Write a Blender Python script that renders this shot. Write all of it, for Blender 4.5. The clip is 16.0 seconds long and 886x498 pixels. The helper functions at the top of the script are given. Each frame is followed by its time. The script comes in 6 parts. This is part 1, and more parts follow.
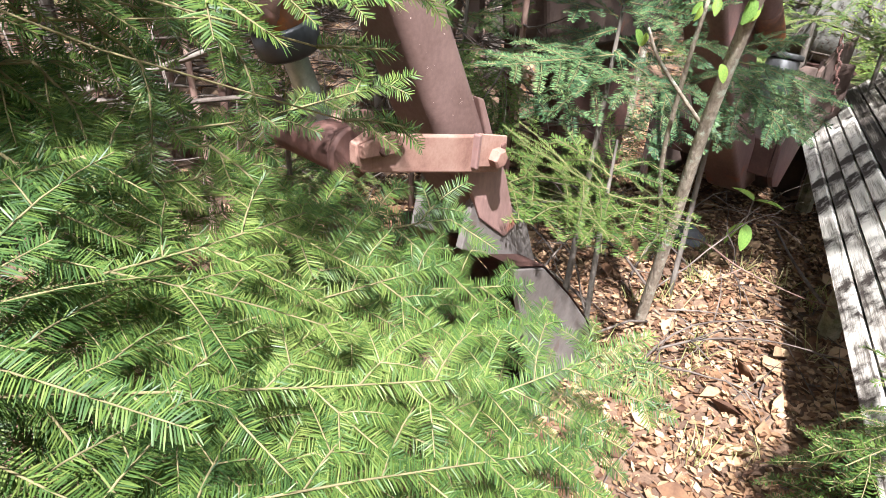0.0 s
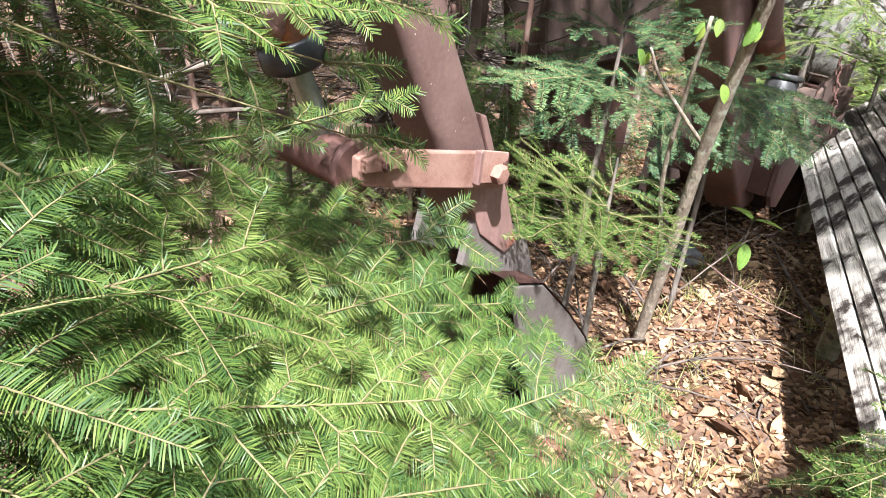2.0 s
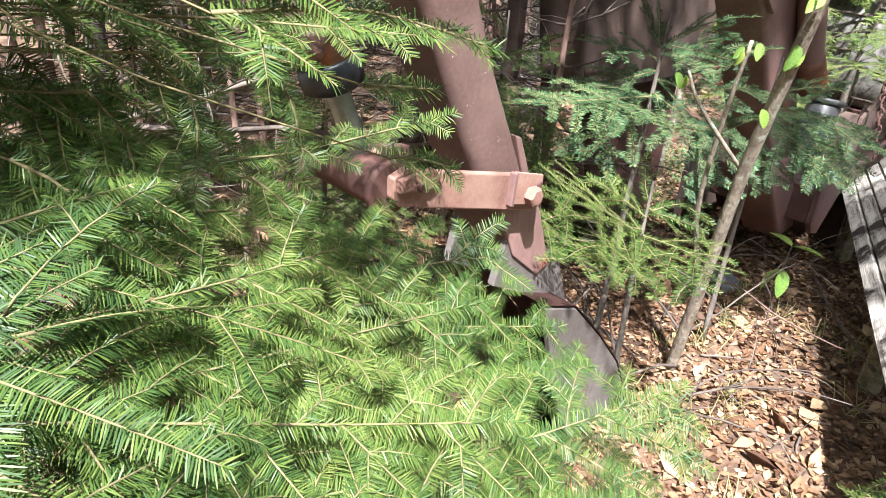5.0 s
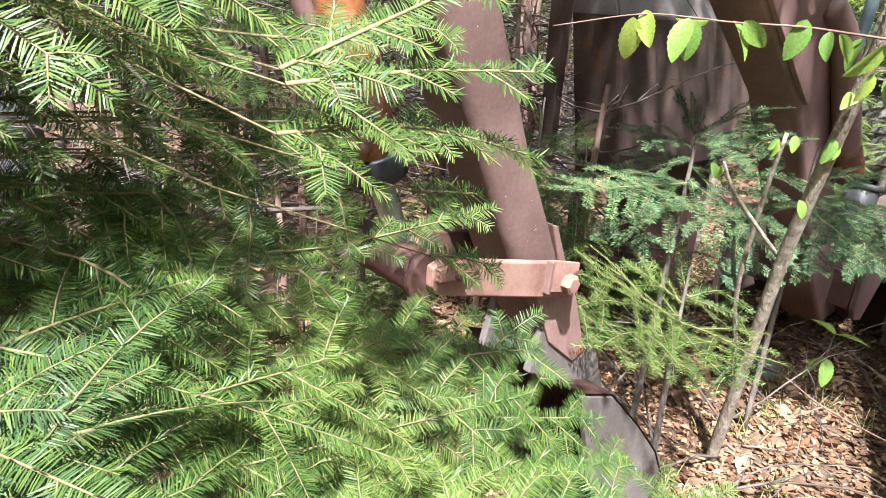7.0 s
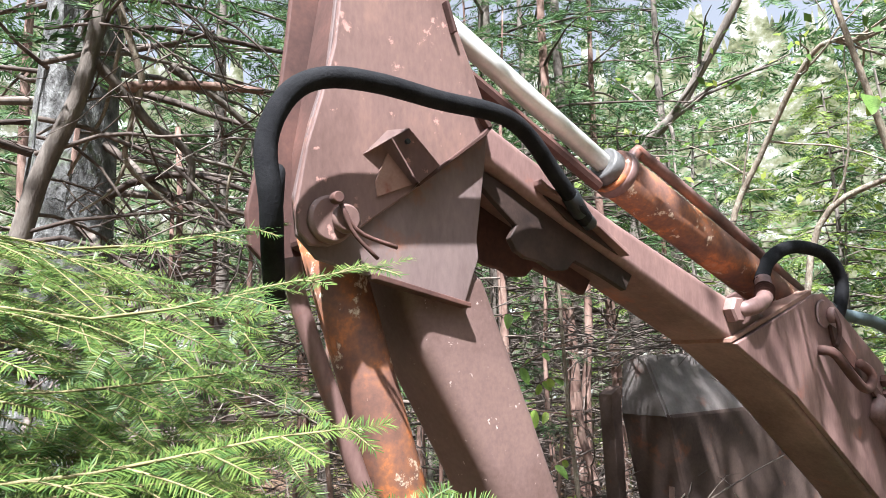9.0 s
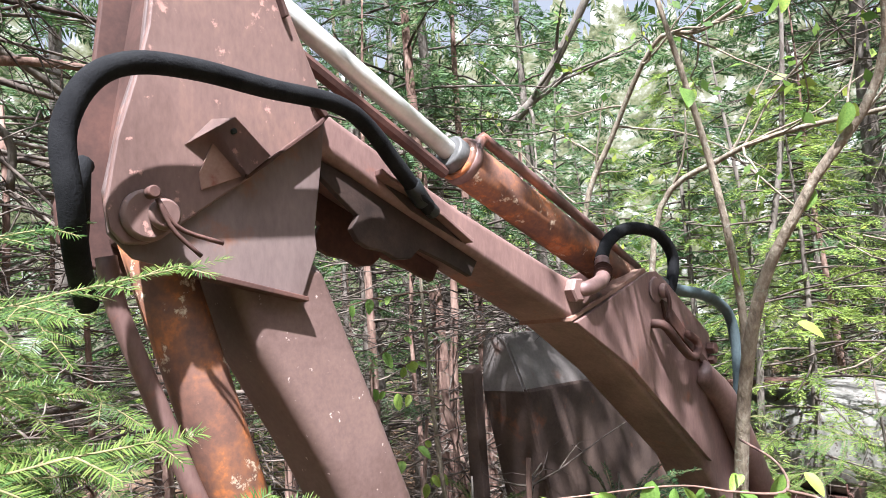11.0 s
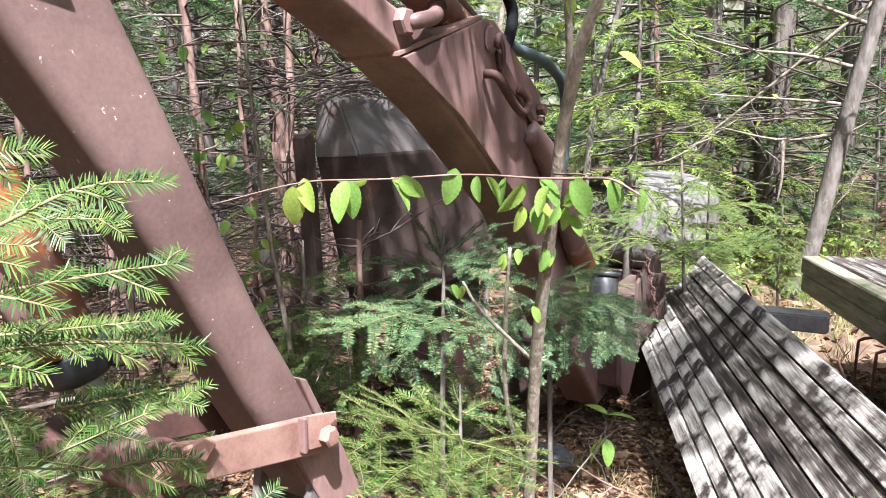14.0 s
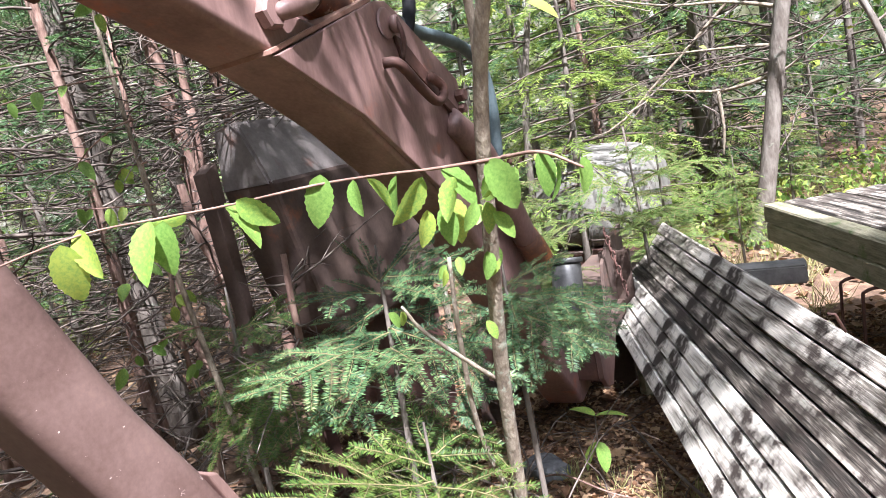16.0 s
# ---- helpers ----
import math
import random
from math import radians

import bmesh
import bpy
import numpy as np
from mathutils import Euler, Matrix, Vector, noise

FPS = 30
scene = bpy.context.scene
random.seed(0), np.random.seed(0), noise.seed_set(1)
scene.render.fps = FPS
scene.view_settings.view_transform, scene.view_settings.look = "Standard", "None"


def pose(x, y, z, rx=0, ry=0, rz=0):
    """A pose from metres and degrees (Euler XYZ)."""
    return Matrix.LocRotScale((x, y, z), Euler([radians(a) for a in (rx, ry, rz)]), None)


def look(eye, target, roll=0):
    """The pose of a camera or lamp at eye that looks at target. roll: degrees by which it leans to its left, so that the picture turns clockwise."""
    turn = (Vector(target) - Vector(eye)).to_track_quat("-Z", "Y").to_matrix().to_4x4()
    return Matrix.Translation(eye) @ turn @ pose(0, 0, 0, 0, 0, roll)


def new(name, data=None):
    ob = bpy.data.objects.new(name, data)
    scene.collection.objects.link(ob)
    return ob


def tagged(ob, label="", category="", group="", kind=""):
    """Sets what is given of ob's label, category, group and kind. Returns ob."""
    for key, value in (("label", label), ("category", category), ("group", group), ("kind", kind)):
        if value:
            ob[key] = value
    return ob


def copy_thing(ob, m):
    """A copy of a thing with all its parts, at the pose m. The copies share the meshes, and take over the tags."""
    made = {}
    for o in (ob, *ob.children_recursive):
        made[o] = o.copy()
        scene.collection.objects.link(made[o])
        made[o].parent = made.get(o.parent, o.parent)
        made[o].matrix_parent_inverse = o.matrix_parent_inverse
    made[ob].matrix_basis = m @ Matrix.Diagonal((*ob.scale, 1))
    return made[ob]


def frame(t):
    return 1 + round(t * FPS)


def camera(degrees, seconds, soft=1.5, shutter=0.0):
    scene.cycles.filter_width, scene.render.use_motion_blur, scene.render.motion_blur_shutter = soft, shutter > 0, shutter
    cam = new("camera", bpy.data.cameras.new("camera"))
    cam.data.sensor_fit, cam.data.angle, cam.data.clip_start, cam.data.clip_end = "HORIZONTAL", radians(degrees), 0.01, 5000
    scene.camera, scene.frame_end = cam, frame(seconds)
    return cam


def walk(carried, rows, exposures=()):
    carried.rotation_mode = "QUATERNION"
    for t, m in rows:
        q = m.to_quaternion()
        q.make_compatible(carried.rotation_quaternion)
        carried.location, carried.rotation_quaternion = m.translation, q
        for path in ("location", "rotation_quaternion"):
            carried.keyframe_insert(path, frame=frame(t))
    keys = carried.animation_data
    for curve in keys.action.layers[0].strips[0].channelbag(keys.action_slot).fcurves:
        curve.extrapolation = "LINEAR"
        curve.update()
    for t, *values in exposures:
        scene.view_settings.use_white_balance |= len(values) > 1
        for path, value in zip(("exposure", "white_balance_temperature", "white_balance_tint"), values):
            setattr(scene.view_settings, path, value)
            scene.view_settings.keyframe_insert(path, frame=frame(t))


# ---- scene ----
cam = camera(67.3, 16.0, soft=0.8)
PATH = [
    (0, (-0.564, 0.638, 1.619), (-1.73, 1.933, 0.638), 3.2),
    (0.5, (-0.584, 0.646, 1.615), (-1.749, 1.953, 0.648), 3.6),
    (1, (-0.569, 0.638, 1.619), (-1.744, 1.949, 0.668), 3.8),
    (1.5, (-0.57, 0.636, 1.62), (-1.734, 1.956, 0.671), 4.3),
    (2, (-0.577, 0.638, 1.62), (-1.751, 1.953, 0.675), 4.2),
    (2.5, (-0.57, 0.634, 1.624), (-1.761, 1.943, 0.692), 4.4),
    (3, (-0.581, 0.637, 1.621), (-1.786, 1.94, 0.7), 4.5),
    (5.5, (-0.582, 0.635, 1.625), (-1.882, 1.873, 0.743), 3.4),
    (6, (-0.595, 0.662, 1.612), (-1.962, 1.862, 0.78), 2.2),
    (6.5, (-0.603, 0.655, 1.629), (-1.988, 1.863, 0.841), 2.5),
    (7, (-0.589, 0.619, 1.667), (-1.983, 1.864, 0.953), 3.8),
    (7.5, (-0.544, 0.587, 1.747), (-2.02, 1.849, 1.272), 3.2),
    (8, (-0.51, 0.602, 1.844), (-2.114, 1.785, 1.673), 4.1),
    (8.5, (-0.509, 0.569, 1.905), (-2.122, 1.741, 2.07), 0.1),
    (8.6, (-0.512, 0.565, 1.909), (-2.116, 1.737, 2.138), -0.8),
    (8.7, (-0.513, 0.561, 1.911), (-2.124, 1.709, 2.204), -1.0),
    (10.8, (-0.474, 0.593, 1.951), (-1.901, 1.953, 2.283), -3.2),
    (11, (-0.465, 0.628, 1.938), (-1.831, 2.069, 2.181), -3.7),
    (11.5, (-0.448, 0.68, 1.89), (-1.688, 2.246, 1.987), -4.2),
    (12, (-0.436, 0.701, 1.835), (-1.601, 2.326, 1.783), -5.3),
    (12.5, (-0.448, 0.718, 1.779), (-1.551, 2.375, 1.583), -4.0),
    (13, (-0.449, 0.731, 1.756), (-1.514, 2.404, 1.499), -3.3),
    (13.5, (-0.455, 0.739, 1.734), (-1.518, 2.405, 1.425), -2.7),
    (14, (-0.476, 0.756, 1.724), (-1.512, 2.432, 1.378), -2.0),
    (14.5, (-0.493, 0.762, 1.727), (-1.519, 2.451, 1.416), -3.1),
    (15, (-0.526, 0.783, 1.726), (-1.524, 2.494, 1.452), -4.2),
    (15.5, (-0.552, 0.863, 1.707), (-1.582, 2.546, 1.381), -6.5),
    (16, (-0.558, 1.078, 1.683), (-1.495, 2.813, 1.346), -11.9),
]
walk(cam, [(t, look(eye, target, roll)) for t, eye, target, roll in PATH],
     exposures=[(0, 2.36, 5750, 13), (5.5, 2.42, 5750, 13), (8.5, 2.5, 5650, 12), (11.5, 2.42, 5600, 14), (14, 2.44, 5600, 16), (16, 2.54, 5600, 17)])

# ---- light ----
world = bpy.data.worlds.new("sky_world")
scene.world = world
world.use_nodes = True
_n, _l = world.node_tree.nodes, world.node_tree.links
SUN_ELEV, SUN_AZ = radians(58), radians(139)          # azimuth clockwise from +y
_sky = _n.new("ShaderNodeTexSky")
_sky.sky_type, _sky.sun_disc = "NISHITA", False
_sky.sun_elevation, _sky.sun_rotation = SUN_ELEV, SUN_AZ
_haze = _n.new("ShaderNodeHueSaturation")          # thin high cloud
_haze.inputs["Saturation"].default_value = 0.15
_l.new(_sky.outputs[0], _haze.inputs["Color"])
_l.new(_haze.outputs[0], _n["Background"].inputs[0])
_sky.dust_density, _sky.air_density = 5.0, 1.0
_n["Background"].inputs[1].default_value = 0.05
sun = new("sun", bpy.data.lights.new("sun", "SUN"))
sun.data.energy, sun.data.angle, sun.data.color = 4.3, radians(1.0), (1.0, 0.95, 0.87)
_sd = Vector((math.sin(SUN_AZ) * math.cos(SUN_ELEV), math.cos(SUN_AZ) * math.cos(SUN_ELEV), math.sin(SUN_ELEV)))
sun.matrix_world = look(_sd * 30, (0, 0, 0))


# ---- materials ----
def material(name, stops, scale=8.0, rough=0.8, bump=0.3, metal=0.0, fine=60.0, dist=0.004, stretch=(1, 1, 1),
             vary=0.0, island=0.0, trans=0.0, spots=None, spec=0.3):
    """Two scales of noise into a colour ramp, fine relief, random value per object or per island, optional spots of a second colour."""
    m = bpy.data.materials.new(name)
    m.use_nodes = True
    nt = m.node_tree
    n, l = nt.nodes, nt.links
    b = n["Principled BSDF"]
    b.inputs["Roughness"].default_value, b.inputs["Metallic"].default_value = rough, metal
    b.inputs["Specular IOR Level"].default_value = spec
    co = n.new("ShaderNodeTexCoord")
    mp = n.new("ShaderNodeMapping")
    mp.inputs["Scale"].default_value = stretch
    l.new(co.outputs["Object"], mp.inputs[0])
    big, small = n.new("ShaderNodeTexNoise"), n.new("ShaderNodeTexNoise")
    for tex, sc, det in ((big, scale, 5), (small, fine, 3)):
        tex.inputs["Scale"].default_value, tex.inputs["Detail"].default_value, tex.inputs["Roughness"].default_value = sc, det, 0.62
        l.new(mp.outputs[0], tex.inputs["Vector"])
    mix = n.new("ShaderNodeMath")
    mix.operation = "MULTIPLY_ADD"
    l.new(small.outputs[0], mix.inputs[0])
    mix.inputs[1].default_value = 0.3
    sub = n.new("ShaderNodeMath")
    sub.operation = "SUBTRACT"
    l.new(big.outputs[0], sub.inputs[0])
    sub.inputs[1].default_value = 0.125
    l.new(sub.outputs[0], mix.inputs[2])
    value = mix.outputs[0]
    if vary or island:
        src = n.new("ShaderNodeObjectInfo").outputs["Random"] if vary else n.new("ShaderNodeNewGeometry").outputs["Random Per Island"]
        off = n.new("ShaderNodeMath")
        off.operation = "MULTIPLY_ADD"
        l.new(src, off.inputs[0])
        off.inputs[1].default_value = vary or island
        shift = n.new("ShaderNodeMath")
        shift.operation = "SUBTRACT"
        l.new(value, shift.inputs[0])
        shift.inputs[1].default_value = (vary or island) / 2
        l.new(shift.outputs[0], off.inputs[2])
        value = off.outputs[0]
    ramp = n.new("ShaderNodeValToRGB")
    el = ramp.color_ramp.elements
    while len(el) < len(stops):
        el.new(0.5)
    for e, (p, c) in zip(el, stops):
        e.position, e.color = p, (*c, 1)
    l.new(value, ramp.inputs[0])
    colour = ramp.outputs[0]
    if spots:
        sc, lo, hi, c = spots
        t = n.new("ShaderNodeTexNoise")
        t.inputs["Scale"].default_value, t.inputs["Detail"].default_value, t.inputs["Roughness"].default_value = sc, 6, 0.65
        l.new(co.outputs["Object"], t.inputs["Vector"])
        r = n.new("ShaderNodeMapRange")
        r.inputs[1].default_value, r.inputs[2].default_value = lo, hi
        l.new(t.outputs[0], r.inputs[0])
        mx = n.new("ShaderNodeMix")
        mx.data_type = "RGBA"
        l.new(r.outputs[0], mx.inputs[0])
        l.new(colour, mx.inputs[6])
        mx.inputs[7].default_value = (*c, 1)
        colour = mx.outputs[2]
    l.new(colour, b.inputs["Base Color"])
    if bump:
        bp = n.new("ShaderNodeBump")
        bp.inputs["Strength"].default_value, bp.inputs["Distance"].default_value = bump, dist
        l.new(mix.outputs[0], bp.inputs["Height"])
        l.new(bp.outputs[0], b.inputs["Normal"])
    if trans:
        tr = n.new("ShaderNodeBsdfTranslucent")
        l.new(colour, tr.inputs[0])
        ms = n.new("ShaderNodeMixShader")
        ms.inputs[0].default_value = trans
        l.new(b.outputs[0], ms.inputs[1])
        l.new(tr.outputs[0], ms.inputs[2])
        l.new(ms.outputs[0], n["Material Output"].inputs[0])
    return m


RUST = material("rusty_brown_paint", [(0.28, (0.071, 0.039, 0.034)), (0.45, (0.139, 0.080, 0.070)), (0.58, (0.193, 0.116, 0.102)), (0.75, (0.277, 0.168, 0.143))],
                3.5, 0.5, 0.35, 0.0, 90, 0.003, stretch=(1, 1, 0.35), spots=(5.0, 0.6, 0.75, (0.30, 0.10, 0.05)), spec=0.4)
RUST_SPECK = material("rusty_brown_paint_with_chips", [(0.28, (0.064, 0.036, 0.030)), (0.45, (0.113, 0.068, 0.057)), (0.6, (0.151, 0.095, 0.082)), (0.78, (0.204, 0.129, 0.106))],
                      3.0, 0.58, 0.3, 0.0, 90, 0.003, spots=(46.0, 0.665, 0.69, (0.48, 0.38, 0.34)), spec=0.4)
RUST_HEAD = material("rusty_paint_with_flakes", [(0.28, (0.076, 0.042, 0.035)), (0.45, (0.130, 0.077, 0.065)), (0.6, (0.172, 0.105, 0.089)), (0.78, (0.248, 0.145, 0.112))],
                     4.0, 0.55, 0.35, 0.0, 90, 0.003, stretch=(1, 1, 0.45), spots=(20.0, 0.61, 0.66, (0.42, 0.24, 0.20)), spec=0.4)
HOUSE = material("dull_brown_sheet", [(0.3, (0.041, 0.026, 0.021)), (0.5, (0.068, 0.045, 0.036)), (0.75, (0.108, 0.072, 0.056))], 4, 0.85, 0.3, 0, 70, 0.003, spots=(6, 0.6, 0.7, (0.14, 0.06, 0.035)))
SAPBARK = material("brown_sapling_bark", [(0.25, (0.085, 0.064, 0.047)), (0.5, (0.19, 0.152, 0.112)), (0.75, (0.33, 0.285, 0.215))], 30, 0.95, 1.0, 0, 120, 0.008, stretch=(1, 1, 0.5),
                   spots=(22, 0.58, 0.66, (0.30, 0.32, 0.25)))
RUST_LIGHT = material("rusty_red_bar", [(0.3, (0.147, 0.074, 0.055)), (0.5, (0.236, 0.132, 0.100)), (0.75, (0.316, 0.199, 0.155))], 9, 0.7, 0.35, 0, 120, 0.002,
                      spots=(14, 0.6, 0.72, (0.20, 0.07, 0.04)))
GREYRUST = material("greyish_rust", [(0.28, (0.081, 0.055, 0.050)), (0.45, (0.120, 0.083, 0.075)), (0.6, (0.158, 0.114, 0.105)), (0.78, (0.212, 0.153, 0.136))], 3.0, 0.55, 0.3, 0.0, 90, 0.003, stretch=(1, 1, 0.4),
                    spots=(9.0, 0.58, 0.72, (0.21, 0.10, 0.065)), spec=0.4)
# near-black steel colour that carries the shade under the boom's lip
LIP_SHADE = material("lip_shaded_steel", [(0.3, (0.018, 0.012, 0.010)), (0.55, (0.042, 0.026, 0.021)), (0.8, (0.085, 0.050, 0.038))], 7, 0.6, 0.5, 0, 70, 0.004)
# dark rust for fittings; also puts shade into recessed parts
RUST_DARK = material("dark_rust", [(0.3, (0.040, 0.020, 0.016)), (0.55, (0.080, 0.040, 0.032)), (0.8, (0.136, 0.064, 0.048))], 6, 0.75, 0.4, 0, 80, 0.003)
ORANGE = material("orange_cylinder_paint", [(0.3, (0.092, 0.051, 0.041)), (0.46, (0.156, 0.078, 0.055)), (0.57, (0.248, 0.106, 0.055)), (0.64, (0.423, 0.147, 0.051)), (0.80, (0.423, 0.267, 0.175))],
                  7, 0.62, 0.35, 0, 70, 0.002, spots=(18, 0.60, 0.66, (0.66, 0.54, 0.40)))
CHROME = material("dull_chrome_rod", [(0.3, (0.55, 0.54, 0.50)), (0.7, (0.75, 0.73, 0.68))], 12, 0.35, 0.1, 0.3, 120, 0.001)
ROD = material("greenish_steel_rod", [(0.3, (0.20, 0.23, 0.21)), (0.7, (0.42, 0.46, 0.42))], 12, 0.4, 0.15, 0.6, 100, 0.001)
RUBBER = material("black_hose_rubber", [(0.3, (0.006, 0.006, 0.007)), (0.7, (0.016, 0.016, 0.017))], 20, 0.9, 0.9, 0, 260, 0.004, spec=0.12)
HOSE_BLUE = material("worn_bluish_hose", [(0.3, (0.035, 0.05, 0.055)), (0.7, (0.08, 0.105, 0.11))], 20, 0.55, 0.4, 0, 200, 0.002)
BLACK = material("black_plastic_seal", [(0.3, (0.008, 0.009, 0.01)), (0.7, (0.03, 0.032, 0.034))], 14, 0.4, 0.2)
TANK = material("lichen_spotted_white_paint", [(0.3, (0.075, 0.07, 0.06)), (0.5, (0.135, 0.128, 0.112)), (0.7, (0.21, 0.20, 0.178))], 5, 0.75, 0.3, 0, 40, 0.004,
                spots=(24, 0.57, 0.60, (0.07, 0.05, 0.04)))
DARKMETAL = material("dark_dented_metal", [(0.3, (0.03, 0.03, 0.03)), (0.7, (0.09, 0.088, 0.085))], 9, 0.45, 0.3, 0.4, 60)
# the palest stop paints bright sky showing between far trees
BACKWOODS = material("far_forest_with_sky_gaps", [(0.36, (0.03, 0.034, 0.02)), (0.47, (0.10, 0.105, 0.055)), (0.58, (0.17, 0.17, 0.12)), (0.70, (0.42, 0.42, 0.39))], 1.1, 0.95, 0.0, 0, 5, 0.01, stretch=(1, 1, 1.1), spec=0.05)
GREYMETAL = material("weathered_grey_metal", [(0.3, (0.06, 0.06, 0.058)), (0.7, (0.17, 0.165, 0.16))], 8, 0.55, 0.3, 0.3, 60)
GREYPLATE = material("grey_brown_sheet", [(0.3, (0.075, 0.062, 0.055)), (0.6, (0.14, 0.122, 0.112)), (0.8, (0.20, 0.175, 0.16))], 5, 0.6, 0.3, 0, 60, spots=(7, 0.58, 0.7, (0.10, 0.055, 0.04)))
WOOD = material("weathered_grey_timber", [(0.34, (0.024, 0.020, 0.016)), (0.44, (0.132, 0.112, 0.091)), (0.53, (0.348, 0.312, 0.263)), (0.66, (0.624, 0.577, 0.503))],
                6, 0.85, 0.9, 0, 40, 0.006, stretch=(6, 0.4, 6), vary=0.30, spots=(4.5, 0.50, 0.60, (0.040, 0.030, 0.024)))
WOOD_END = material("mossy_timber_side", [(0.25, (0.08, 0.08, 0.05)), (0.5, (0.22, 0.20, 0.13)), (0.75, (0.36, 0.32, 0.24))], 7, 0.9, 0.9, 0, 50, 0.006,
                    stretch=(4, 0.5, 4), vary=0.15, spots=(6, 0.58, 0.68, (0.10, 0.13, 0.05)))
BARK = material("grey_brown_bark", [(0.25, (0.05, 0.041, 0.034)), (0.5, (0.12, 0.10, 0.082)), (0.75, (0.21, 0.185, 0.158))], 14, 0.95, 1.0, 0, 60, 0.012, stretch=(1, 1, 0.35), vary=0.12,
                spots=(9, 0.62, 0.72, (0.24, 0.26, 0.20)))
BARK_RED = material("reddish_bark", [(0.25, (0.08, 0.045, 0.035)), (0.5, (0.18, 0.11, 0.085)), (0.75, (0.30, 0.21, 0.165))], 16, 0.95, 1.0, 0, 60, 0.01, stretch=(1, 1, 0.4), vary=0.12)
SPRUCE_BARK = material("scaly_grey_spruce_bark", [(0.30, (0.045, 0.043, 0.040)), (0.48, (0.105, 0.102, 0.096)), (0.62, (0.17, 0.168, 0.158)), (0.8, (0.24, 0.25, 0.225))], 22, 0.95, 1.0, 0, 70, 0.03, stretch=(1, 1, 0.6), spots=(6, 0.56, 0.66, (0.13, 0.15, 0.10)))
TWIG = material("dead_twig_bark", [(0.25, (0.036, 0.026, 0.021)), (0.5, (0.085, 0.065, 0.053)), (0.75, (0.175, 0.145, 0.12))], 9, 0.95, 0.5, 0, 60, 0.004, island=0.35)
FIRTWIG = material("fir_twig_bark", [(0.3, (0.10, 0.085, 0.04)), (0.7, (0.22, 0.185, 0.09))], 20, 0.9, 0.4, 0, 90, 0.002, island=0.2)
NEEDLE = material("fir_needles", [(0.15, (0.028, 0.060, 0.018)), (0.4, (0.052, 0.100, 0.023)), (0.62, (0.094, 0.146, 0.028)), (0.88, (0.175, 0.215, 0.055))], 3.0, 0.45, 0.0, 0, 30,
                  island=0.5, trans=0.32, spec=0.3)
NEEDLE_BLUE = material("blue_green_needles", [(0.15, (0.018, 0.048, 0.022)), (0.45, (0.048, 0.102, 0.040)), (0.7, (0.104, 0.172, 0.064)), (0.9, (0.216, 0.264, 0.104))], 2.5, 0.5, 0.0, 0, 30, island=0.55, trans=0.3, spec=0.35)
NEEDLE_DARK = material("spruce_needles", [(0.15, (0.017, 0.042, 0.015)), (0.45, (0.042, 0.088, 0.030)), (0.7, (0.085, 0.145, 0.045)), (0.9, (0.15, 0.20, 0.065))], 1.2, 0.5, 0.0, 0, 12,
                       island=0.4, trans=0.3, spec=0.4)
NEEDLE_YELLOW = material("sunny_yellow_green_needles", [(0.15, (0.07, 0.12, 0.025)), (0.45, (0.15, 0.22, 0.04)), (0.7, (0.24, 0.31, 0.06)), (0.9, (0.34, 0.38, 0.09))], 1.5, 0.5, 0.0, 0, 12,
                         island=0.4, trans=0.4, spec=0.4)
LEAF = material("young_hornbeam_leaf", [(0.2, (0.12, 0.22, 0.045)), (0.5, (0.20, 0.33, 0.07)), (0.8, (0.38, 0.45, 0.08))], 14, 0.5, 0.25, 0, 90, 0.002, vary=0.4, trans=0.45)
LEAVES = material("broadleaf_foliage", [(0.2, (0.06, 0.12, 0.025)), (0.5, (0.14, 0.23, 0.045)), (0.8, (0.32, 0.37, 0.07))], 2, 0.5, 0.0, 0, 12, island=0.5, trans=0.45)
LITTER = material("dry_leaf", [(0.15, (0.063, 0.030, 0.016)), (0.4, (0.149, 0.077, 0.039)), (0.6, (0.234, 0.137, 0.072)), (0.85, (0.378, 0.257, 0.148))], 6, 0.8, 0.2, 0, 60, 0.002, island=0.7, trans=0.12)
SOIL = material("needle_covered_soil", [(0.25, (0.041, 0.024, 0.016)), (0.5, (0.108, 0.065, 0.041)), (0.75, (0.216, 0.142, 0.090))], 7, 0.95, 1.0, 0, 55, 0.02)
STONE = material("dark_grey_stone", [(0.3, (0.05, 0.05, 0.052)), (0.7, (0.14, 0.14, 0.145))], 8, 0.8, 0.7, 0, 50, 0.008)
GRASS = material("dry_grass", [(0.2, (0.14, 0.17, 0.045)), (0.6, (0.30, 0.29, 0.11)), (0.85, (0.45, 0.38, 0.20))], 3, 0.7, 0, 0, 20, island=0.5, trans=0.3)


# ---- builders ----
def as_mesh(name, bm):
    me = bpy.data.meshes.new(name)
    bm.to_mesh(me)
    bm.free()
    return me


def part(name, data, mat, parent=None, label="", smooth=False):
    """One mesh object, from a bmesh or a mesh, under a thing or a part."""
    me = data if isinstance(data, bpy.types.Mesh) else as_mesh(name, data)
    if not me.materials:
        me.materials.append(mat)
    if smooth:
        me.polygons.foreach_set("use_smooth", [True] * len(me.polygons))
    ob = new(name, me)
    if parent:
        ob.parent = parent
    if label:
        ob["label"] = label
    return ob


def thing(name, label, category, group="", kind=""):
    return tagged(new(name), label, category, group, kind)


